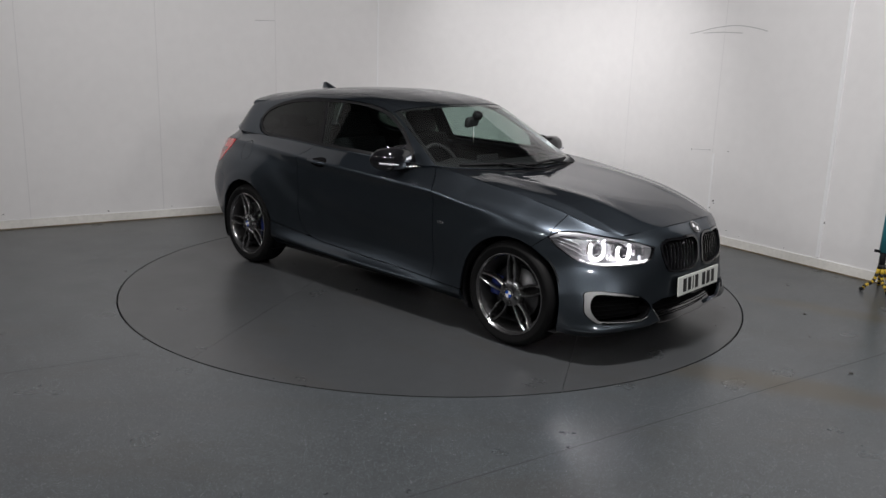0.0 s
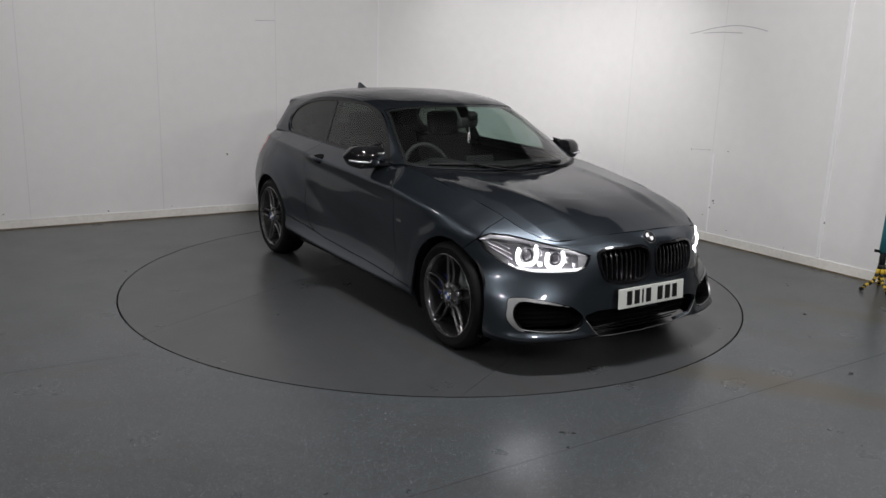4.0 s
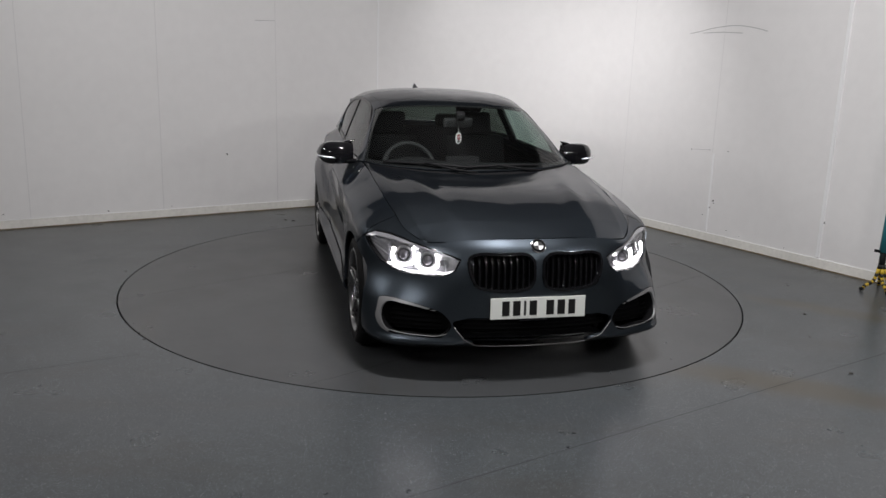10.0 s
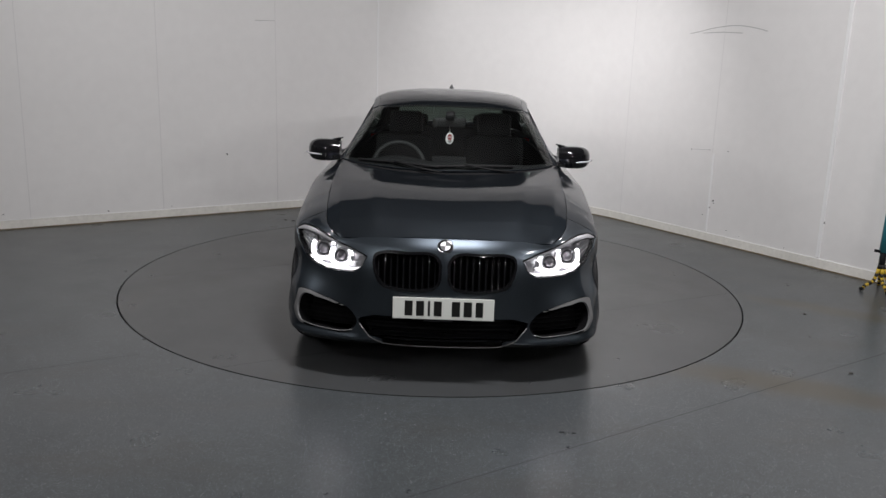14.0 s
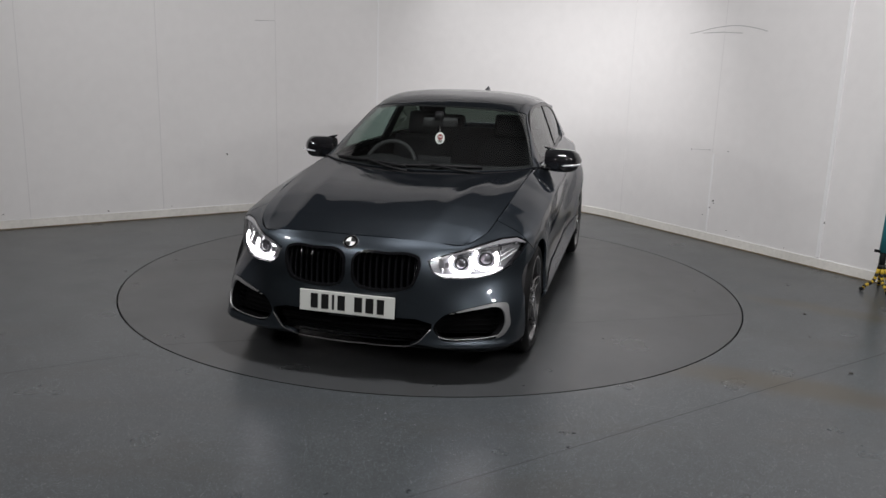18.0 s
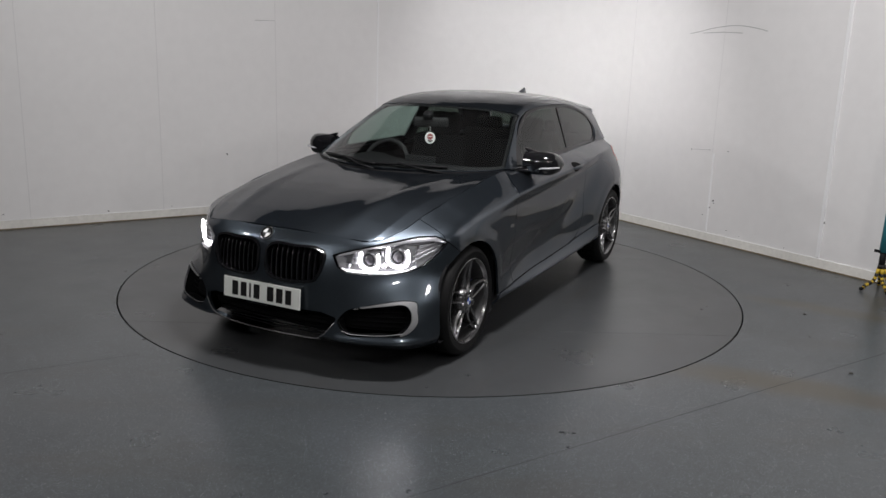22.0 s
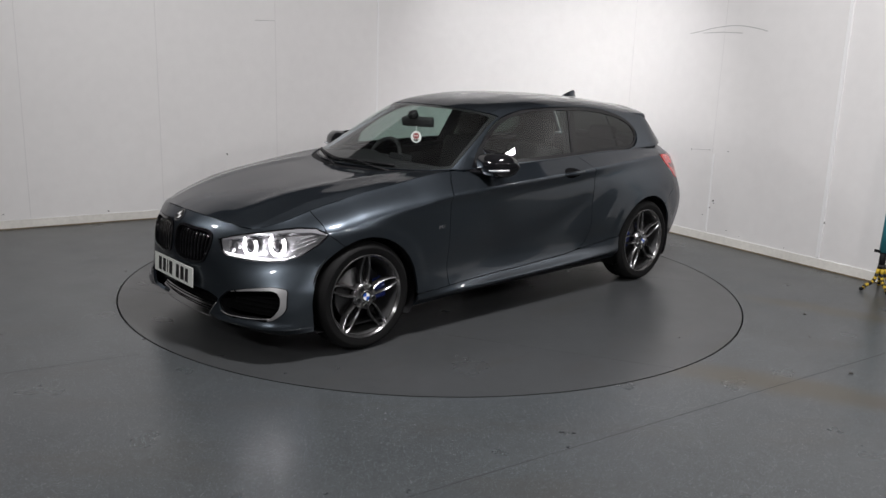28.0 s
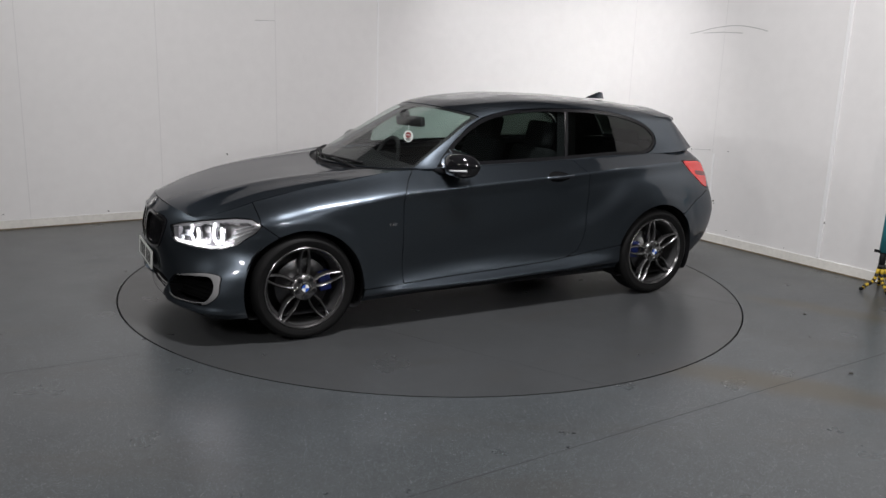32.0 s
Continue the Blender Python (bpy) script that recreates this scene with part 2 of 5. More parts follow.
def wall_strip(name, inner, outer, z0, z1, mat, label):
    verts, faces = [], []
    for p, q in zip(inner, outer):
        verts += [(p.x, p.y, z0), (p.x, p.y, z1), (q.x, q.y, z1), (q.x, q.y, z0)]
    for i in range(len(inner) - 1):
        for k in range(4):
            a, b = i * 4 + k, i * 4 + (k + 1) % 4
            faces.append((a, b, b + 4, a + 4))
    faces += [(0, 1, 2, 3), tuple(len(verts) - 4 + k for k in (3, 2, 1, 0))]
    ob = part_from(name, verts, faces, mat, None, sharp=30)
    return tagged(ob, label, kind="structure")


wall_strip("wall_back", wall_line(0.0), wall_line(0.12), 0.0, WALL_TOP, WALL, "white painted panel walls meeting in a rounded corner")
GRIME = material("floor_grime", (0.17, 0.13, 0.075), 0.7, vary=0.5, scale=4)
wall_strip("baseboard_grime", wall_line(-0.0175), wall_line(-0.0145), 0.0, 0.011, GRIME, "brown grime along the foot of the skirting")
wall_strip("baseboard", wall_line(-0.014), wall_line(0.0), 0.0, 0.085, SKIRT, "low off-white skirting board along the walls, scuffed")

DISC_R = 2.272


def make_floor():
    n, rim, verts, faces = 128, DISC_R + 0.011, [], []
    for k in range(n):
        a = k * math.tau / n
        verts.append((rim * math.cos(a), rim * math.sin(a), 0.0))
        verts.append((14 * math.cos(a), 14 * math.sin(a), 0.0))
        verts.append((rim * math.cos(a), rim * math.sin(a), -0.06))
    for k in range(n):
        a, b = 3 * k, 3 * ((k + 1) % n)
        faces += [(a, a + 1, b + 1, b), (a + 2, a, b, b + 2)]
    ob = part_from("floor", verts, faces, FLOOR, sharp=30)
    tagged(ob, "dark grey speckled vinyl floor around the turntable", kind="structure")
    verts, faces = lathe([(0.0001, -0.06), (DISC_R + 0.05, -0.06)], 64, "Z")
    tagged(part_from("floor_pit", verts, faces, DARK), "dark pit beneath the turntable", kind="structure")


make_floor()
# Unseen roof and outer walls, toned for what paint and glass reflect.
bm = bmesh.new()
box(bm, -11, 11, -11, 9, 6.0, 6.1)
tagged(part("ceiling", bm, HALL, smooth=False), "unseen pale grey roof added to close the hall", kind="structure")
bm = bmesh.new()
box(bm, -11, 11, -11.1, -11, 0, 6.0)
box(bm, -11.1, -11, -11, 9, 0, 6.0)
box(bm, 11, 11.1, -11, 9, 0, 6.0)
box(bm, -11, 11, 9, 9.1, 0, 6.0)
tagged(part("wall_hall", bm, HALL_WALL, smooth=False), "unseen grey outer walls added to close the hall", kind="structure")

# ---- the turntable ----
turntable = new("turntable")
tagged(turntable, "round flush turntable covered in dark grey vinyl", "turntable")


def make_disc():
    """Three sheets of vinyl side by side on the disc."""
    nx, ny = 0.876, 0.482
    for lo, hi in ((-9, -0.8175), (-0.8155, 1.2095), (1.2115, 9)):
        ring = []
        for k in range(720):
            a = k * math.tau / 720
            x, y = DISC_R * math.cos(a), DISC_R * math.sin(a)
            d = x * nx + y * ny
            if lo <= d <= hi:
                ring.append((d, -x * ny + y * nx))
        for edge in (lo, hi):
            if abs(edge) < DISC_R:
                h = math.sqrt(DISC_R ** 2 - edge ** 2)
                ring += [(edge, h), (edge, -h)]
        mid = sum(p[0] for p in ring) / len(ring)
        ring.sort(key=lambda p: math.atan2(p[1], p[0] - mid))
        bm = bmesh.new()
        top = [bm.verts.new((d * nx - e * ny, d * ny + e * nx, 0.0)) for d, e in ring]
        low = [bm.verts.new((v.co.x, v.co.y, -0.012)) for v in top]
        bm.faces.new(top)
        for a, b, c, d in zip(top, top[1:] + top[:1], low[1:] + low[:1], low):
            bm.faces.new((b, a, d, c))
        part("vinyl_sheet", bm, DISC, turntable, smooth=False)
    verts, faces = lathe([(0.0001, -0.012), (DISC_R - .004, -0.012), (DISC_R - .004, -0.05), (0.0001, -0.05)], 128, "Z")
    part_from("deck", verts, faces, DARK, turntable, "dark steel deck", sharp=30)


make_disc()


# ---- joints, marks and strips of the room ----
def on_wall(right, a, z, out=0.0):
    """A point on a wall: metres from the corner, height, and how far it stands proud."""
    base = CORNER + (RIGHT_DIR * a if right else -LEFT_DIR * a)
    inward = Vector((-0.8415, -0.5402, 0)) if right else Vector((0.5402, -0.8415, 0))
    return base + inward * out + Vector((0, 0, z))


def wall_bar(name, right, a, width, z0, z1, proud, mat, label):
    bm = bmesh.new()
    vs = []
    for z in (z0, z1):
        for da, o in ((-width / 2, 0.0), (-width / 2 * .8, proud), (width / 2 * .8, proud), (width / 2, 0.0)):
            vs.append(bm.verts.new(on_wall(right, a + da, z, o)))
    for k in range(3):
        bm.faces.new((vs[k], vs[k + 1], vs[k + 5], vs[k + 4]))
    bm.faces.new(vs[3::-1])
    bm.faces.new(vs[4:])
    bmesh.ops.recalc_face_normals(bm, faces=bm.faces[:])
    return tagged(part(name, bm, mat, smooth=False), label, kind="structure")


STRIP = material("strip_paint", (0.84, 0.84, 0.845), 0.35)
JOINT = material("joint_filler", (0.70, 0.69, 0.69), 0.5)
SCUFF = material("scuff_grey", (0.06, 0.055, 0.05), 0.7, vary=0.3, scale=40)
wall_bar("trim", True, 4.43, 0.036, 0.10, WALL_TOP, 0.012, STRIP, "white cover strip on the wall joint")
wall_bar("trim", False, 1.935, 0.022, 0.10, WALL_TOP, 0.006, STRIP, "white cover strip on the wall joint")
wall_bar("trim", True, 3.235, 0.018, 0.10, 0.86, 0.006, STRIP, "short white cover strip on the lower wall joint")
for is_right, along in ((True, 2.07), (True, 3.215), (False, 3.155), (False, 4.38), (False, 5.60)):
    wall_bar("trim", is_right, along, 0.007, 0.09 if along != 3.215 else 0.87, WALL_TOP, 0.0015, JOINT, "thin filled joint between wall panels")


def wall_mark(name, right, points, radius, label, mat=None):
    bm = bmesh.new()
    tube(bm, [on_wall(right, a, z, 0.0) for a, z in points], radius, 5)
    return tagged(part(name, bm, mat or SCUFF), label, kind="structure")


PENCIL = material("faint_scratch", (0.42, 0.42, 0.415), 0.6)
wall_mark("scratch", True, [tuple(p) for p in spline_plain(((2.81, 1.985), (2.95, 2.008), (3.07, 2.031), (3.31, 2.052), (3.50, 2.034), (3.67, 1.998)))], 0.004, "long curved scratch on the white wall", PENCIL)
wall_mark("scratch", True, ((2.96, 1.988), (3.19, 1.994), (3.41, 1.984)), 0.004, "straight scratch on the white wall", PENCIL)
wall_mark("scratch", True, ((2.96, .879), (3.06, .884), (3.18, .893)), 0.0022, "faint scratch on the white wall", PENCIL)
wall_mark("scratch", False, ((3.37, 2.0), (3.16, 2.006)), 0.003, "faint scratch on the white wall", PENCIL)
for is_right, along, high, size in ((True, 2.962, .879, .008), (True, 3.18, .894, .008), (True, 3.396, .897, .008), (True, 3.284, .41, .012), (True, 3.29, .385, .009), (True, 3.252, .336, .010), (True, 3.174, .255, .007), (True, 3.47, .152, .007),
                                    (True, 3.62, .12, .005), (True, 4.10, .11, .006), (True, 4.32, .065, .007), (True, 4.46, .07, .007), (False, 3.709, .629, .012), (False, 4.913, .109, .010), (False, 5.825, .145, .009), (False, 4.30, .115, .006)):
    wall_mark("scuff", is_right, ((along - size * .6, high - size * .4), (along + size * .6, high + size * .4)), size * .5, "small dark scuff on the wall")
wall_mark("scuff", True, ((4.425, .36), (4.435, .40), (4.455, .405)), .007, "dark torn fixing on the wall")
wall_mark("baseboard_top", False, [(a, .088) for a in (2.1, 4.0, 6.8)], .004, "rounded top edge of the skirting", STRIP)
wall_mark("baseboard_top", True, [(a, .088) for a in (2.1, 4.0, 5.4)], .004, "rounded top edge of the skirting", STRIP)

SEAM = material("floor_weld", (0.022, 0.024, 0.027), 0.5)
for (x0, y0), (x1, y1) in (((-4.9, -3.62), (-1.62, -1.80)), ((-2.6, -4.85), (3.9, -.72))):
    d = Vector((x1 - x0, y1 - y0, 0))
    side_way = Vector((-d.y, d.x, 0)).normalized() * .0022
    bm = bmesh.new()
    a, b = Vector((x0, y0, .0006)), Vector((x1, y1, .0006))
    bm.faces.new([bm.verts.new(p) for p in (a - side_way, b - side_way, b + side_way, a + side_way)])
    tagged(part("floor_seam", bm, SEAM, smooth=False), "dark weld between two sheets of vinyl", kind="structure")
for x, y, r in ((2.61, -.683, .011), (2.376, -1.80, .012), (2.425, -1.174, .007), (-1.53, 2.12, .014), (-1.44, 2.08, .016)):
    bm = bmesh.new()
    bmesh.ops.create_icosphere(bm, subdivisions=2, radius=r, matrix=Matrix.Translation((x, y, r * .3)) @ Matrix.Diagonal((1.2, .8, .4, 1)))
    for v in bm.verts:
        v.co += Vector((noise.noise(v.co * 90), noise.noise(v.co * 70), 0)) * r * .4
        v.co.z = max(v.co.z, 0.0)
    tagged(part("crumb", bm, SCUFF, smooth=False), "small dark crumb of dirt on the floor", "dirt", "crumbs on the floor")


# ---- the stand by the wall ----
def make_stand():
    teal = material("teal_paint", (0.03, 0.20, 0.24), 0.4, vary=0.1, scale=20)
    yellow = material("yellow_tape", (0.62, 0.42, 0.03), 0.5)
    black = material("black_tape", (0.012, 0.012, 0.012), 0.5)
    stand = new("light_stand")
    stand.matrix_basis = pose(3.52, .055, 0)
    tagged(stand, "teal stand on black and yellow taped legs beside the wall", "stand")
    bm = bmesh.new()
    tube(bm, [(0, 0, .30), (.008, 0, .62), (.02, 0, 1.25)], .033, 16)
    part("column", bm, teal, stand, "teal column")
    bm = bmesh.new()
    tube(bm, [(0, 0, .17), (0, 0, .31)], .024, 14)
    part("collar", bm, BLACK_MATT, stand, "black collar")
    bm = bmesh.new()
    tube(bm, [(-.075, -.01, .315), (-.03, 0, .305), (.05, .01, .30)], .011, 8)
    part("lever", bm, BLACK_MATT, stand, "black lever")
    for ang in (200, 262, 330, 60):
        c, s = math.cos(radians(ang)), math.sin(radians(ang))
        reach = .165 if ang != 60 else .10
        pts = [Vector((c * r, s * r, z)) for r, z in ((.018, .20), (.035, .13), (.055, .085), (.085, .060), (reach * .85, .040), (reach, .018))]
        pts = [Vector(p) for p in spline_plain([tuple(p) for p in pts])]
        leg = new("leg")
        leg.parent = stand
        n = len(pts)
        for k in range(0, n - 2, 2):
            bm = bmesh.new()
            tube(bm, pts[k:k + 3], .0135, 8)
            part("tape", bm, yellow if (k // 2) % 2 else black, leg, "yellow tape" if (k // 2) % 2 else "black tape")
        bm = bmesh.new()
        tube(bm, [pts[-2], pts[-1] + Vector((c * .02, s * .02, -.004))], .014, 8)
        part("rubber_foot", bm, BLACK_MATT, leg, "black rubber foot")


make_stand()
# ---- the car: smooth master surfaces ----
# Car space: x forwards, y to its left, z up; the origin lies on the ground midway between the axles.
car = new("car")
tagged(car, "dark grey metallic three-door hatchback with headlights on, parked on the turntable", "car")


def spline(points, steps):
    """A smooth curve through the points, with chord-length spacing."""
    P = np.array(points, float)
    n = len(P)
    d = np.maximum(np.linalg.norm(np.diff(P, axis=0), axis=1), 1e-6)
    d = d ** 0.75
    m = np.zeros_like(P)
    for i in range(n):
        if i == 0:
            m[i] = (P[1] - P[0]) / d[0]
        elif i == n - 1:
            m[i] = (P[-1] - P[-2]) / d[-1]
        else:
            a, b = (P[i] - P[i - 1]) / d[i - 1], (P[i + 1] - P[i]) / d[i]
            m[i] = (a * d[i] + b * d[i - 1]) / (d[i] + d[i - 1])
    out = []
    for i in range(n - 1):
        for t in np.arange(steps) / steps:
            h = d[i]
            out.append((2 * t**3 - 3 * t**2 + 1) * P[i] + (t**3 - 2 * t**2 + t) * h * m[i] + (3 * t**2 - 2 * t**3) * P[i + 1] + (t**3 - t**2) * h * m[i + 1])
    out.append(P[-1])
    return np.array(out)


class Sheet:
    """A soup of points with parameters (s, v) and polygons, which can be cut along any signed function."""

    def __init__(self, P, U, faces, N=None):
        self.P, self.U, self.faces, self.N = P, U, faces, N

    def cut(self, f, level=0.0):
        """What lies where f is below the level."""
        val = np.asarray(f(self.P, self.U)) - level
        P, U, cache, faces, used = list(self.P), list(self.U), {}, [], {}
        M = self.normals()
        N = list(M)
        inside = val < 0
        for face in self.faces:
            k = sum(inside[i] for i in face)
            if not k:
                continue
            if k == len(face):
                faces.append(face)
                continue
            poly = []
            for i, j in zip(face, face[1:] + face[:1]):
                if inside[i]:
                    poly.append(i)
                if inside[i] != inside[j]:
                    key = (min(i, j), max(i, j))
                    if key not in cache:
                        a, b = key
                        t = val[a] / (val[a] - val[b])
                        cache[key] = len(P)
                        P.append(self.P[a] * (1 - t) + self.P[b] * t)
                        U.append(self.U[a] * (1 - t) + self.U[b] * t)
                        N.append(M[a] * (1 - t) + M[b] * t)
                    poly.append(cache[key])
            if len(poly) > 2:
                faces.append(tuple(poly))
        for face in faces:
            for i in face:
                used.setdefault(i, len(used))
        keep = list(used)
        return Sheet(np.array([P[i] for i in keep]).reshape(-1, 3), np.array([U[i] for i in keep]).reshape(-1, 2), [tuple(used[i] for i in face) for face in faces],
                     np.array([N[i] / max(np.linalg.norm(N[i]), 1e-9) for i in keep]).reshape(-1, 3))

    def normals(self):
        if self.N is not None:
            return self.N
        N = np.zeros_like(self.P)
        for face in self.faces:
            p = self.P[list(face)]
            c = p.mean(0)
            n = np.zeros(3)
            for a, b in zip(p, np.roll(p, -1, 0)):
                n += np.cross(a - c, b - c)
            for i in face:
                N[i] += n
        self.N = N / np.maximum(np.linalg.norm(N, axis=1, keepdims=True), 1e-9)
        return self.N

    def refined(self):
        """Each four-sided face parted into four."""
        P, U, N, mids, faces = list(self.P), list(self.U), list(self.normals()), {}, []

        def middle(ids):
            key = tuple(sorted(ids))
            if key not in mids:
                mids[key] = len(P)
                k = list(ids)
                P.append(self.P[k].mean(0))
                U.append(self.U[k].mean(0))
                n = self.N[k].sum(0)
                N.append(n / max(np.linalg.norm(n), 1e-9))
            return mids[key]
        for f in self.faces:
            if len(f) != 4:
                faces.append(f)
                continue
            c = middle(f)
            e = [middle((f[i], f[(i + 1) % 4])) for i in range(4)]
            faces += [(f[i], e[i], c, e[i - 1]) for i in range(4)]
        return Sheet(np.array(P), np.array(U), faces, np.array(N))

    def moved(self, d):
        return Sheet(self.P + self.normals() * d, self.U, self.faces, self.normals())

    def mirrored(self):
        return Sheet(self.P * np.array([1, -1, 1]), self.U, [f[::-1] for f in self.faces], self.normals() * np.array([1, -1, 1]))


def grid(rails, steps_s, steps_v, flip=False, crease=None):
    """A smooth surface over rails that share their number of stations. crease: a rail along which it breaks, by a weight over the stations."""
    lines = np.array([spline(r, steps_s) for r in rails])
    cols = np.array([spline(lines[:, i], steps_v) for i in range(lines.shape[1])])
    if crease:
        k, weight = crease
        hard = np.array([np.concatenate([spline(lines[:k + 1, i], steps_v)[:-1], spline(lines[k:, i], steps_v)]) for i in range(lines.shape[1])])
        w = np.array([weight(i / steps_s) for i in range(lines.shape[1])])[:, None, None]
        cols = cols * (1 - w) + hard * w
    ns, nv = cols.shape[:2]
    P = cols.reshape(-1, 3)
    S, V = np.meshgrid(np.arange(ns) / steps_s, np.arange(nv) / steps_v, indexing="ij")
    U = np.stack([S.ravel(), V.ravel()], 1)
    faces = []
    for i in range(ns - 1):
        for j in range(nv - 1):
            q = (i * nv + j, (i + 1) * nv + j, (i + 1) * nv + j + 1, i * nv + j + 1)
            faces.append(q[::-1] if flip else q)
    return Sheet(P, U, faces)


def faired(Q, sigma, axis, hold=None):
    """Values on a grid evened along one axis; hold: where the old values stay (1) or go (0)."""
    reach = int(sigma * 3)
    k = np.exp(-.5 * (np.arange(-reach, reach + 1) / sigma) ** 2)
    k /= k.sum()
    pad = [(0, 0)] * Q.ndim
    pad[axis] = (reach, reach)
    R = np.apply_along_axis(lambda a: np.convolve(a, k, "valid"), axis, np.pad(Q, pad, mode="reflect", reflect_type="odd"))
    return R if hold is None else Q * hold + R * (1 - hold)


def signed(poly):
    """Signed distance to a closed outline in the plane: negative inside."""
    A = np.array(poly, float)
    B = np.roll(A, -1, 0)

    def f(Q):
        Q = np.asarray(Q)
        best = np.full(len(Q), 1e9)
        odd = np.zeros(len(Q), bool)
        for a, b in zip(A, B):
            e, w = b - a, Q - a
            t = np.clip((w @ e) / max(e @ e, 1e-12), 0, 1)
            best = np.minimum(best, np.linalg.norm(w - t[:, None] * e, axis=1))
            up = (a[1] <= Q[:, 1]) != (b[1] <= Q[:, 1])
            with np.errstate(divide="ignore", invalid="ignore"):
                xi = a[0] + (Q[:, 1] - a[1]) / (b[1] - a[1] if b[1] != a[1] else 1e-9) * e[0]
            odd ^= up & (Q[:, 0] < xi)
        return np.where(odd, -best, best)
    return f


def round_outline(points, steps=8):
    """A closed smooth outline through the points."""
    p = [tuple(q) for q in points]
    n = len(p)
    return spline(p[-3:] + p + p[:4], steps)[3 * steps:(3 + n) * steps]


def side(poly):
    g = signed(poly)
    return lambda P, U: g(P[:, [0, 2]])


def front(poly):
    g = signed(poly)
    return lambda P, U: g(P[:, [1, 2]])


def top(poly):
    g = signed(poly)
    return lambda P, U: g(P[:, [0, 1]])


def disc_xz(x, z, r):
    return lambda P, U: np.hypot(P[:, 0] - x, P[:, 2] - z) - r


def both(*fs):
    return lambda P, U: np.max([f(P, U) for f in fs], axis=0)


def either(*fs):
    return lambda P, U: np.min([f(P, U) for f in fs], axis=0)


def outside(f):
    return lambda P, U: -f(P, U)


def panel(name, sheet, mat, parent, label="", rim=0.014, sharp=50, double=False):
    """A sheet of metal: the sheet, with its edges turned inwards; double closes it over the centre line."""
    P, faces = sheet.P, [tuple(f) for f in sheet.faces]
    N = sheet.normals()
    if rim:
        count = {}
        for f in faces:
            for a, b in zip(f, f[1:] + f[:1]):
                count[(a, b)] = count.get((a, b), 0) + 1
        P, extra = list(P), {}
        for (a, b) in list(count):
            if (b, a) not in count:
                if double and abs(sheet.P[a][1]) < 1e-4 and abs(sheet.P[b][1]) < 1e-4:
                    continue
                for i in (a, b):
                    if i not in extra:
                        extra[i] = len(P)
                        P.append(sheet.P[i] - N[i] * rim)
                faces.append((b, a, extra[a], extra[b]))
        P = np.array(P)
    skin, P, N = len(sheet.faces), [tuple(p) for p in P], [tuple(v) for v in N]
    flat = (0.0, 0.0, 0.0)
    N += [flat] * (len(P) - len(N))
    soft = [True] * skin + [False] * (len(faces) - skin)
    if double:
        twin = {}
        for i in range(len(P)):
            x, y, z = P[i]
            if abs(y) < 1e-4:
                twin[i] = i
                nx, ny, nz = N[i]
                k = math.hypot(nx, nz) or 1.0
                N[i] = (nx / k, 0.0, nz / k)
            else:
                twin[i] = len(P)
                P.append((x, -y, z))
                N.append((N[i][0], -N[i][1], N[i][2]))
        faces = faces + [tuple(twin[i] for i in f)[::-1] for f in faces]
        soft = soft + soft
    me = bpy.data.meshes.new(name)
    me.from_pydata(P, [], faces)
    me.materials.append(mat)
    me.shade_smooth()
    me.set_sharp_from_angle(angle=radians(sharp))
    me.normals_split_custom_set([N[i] if ok else flat for f, ok in zip(faces, soft) for i in f])
    ob = new(name, me)
    ob.parent = parent
    if label:
        tagged(ob, label)
    return ob


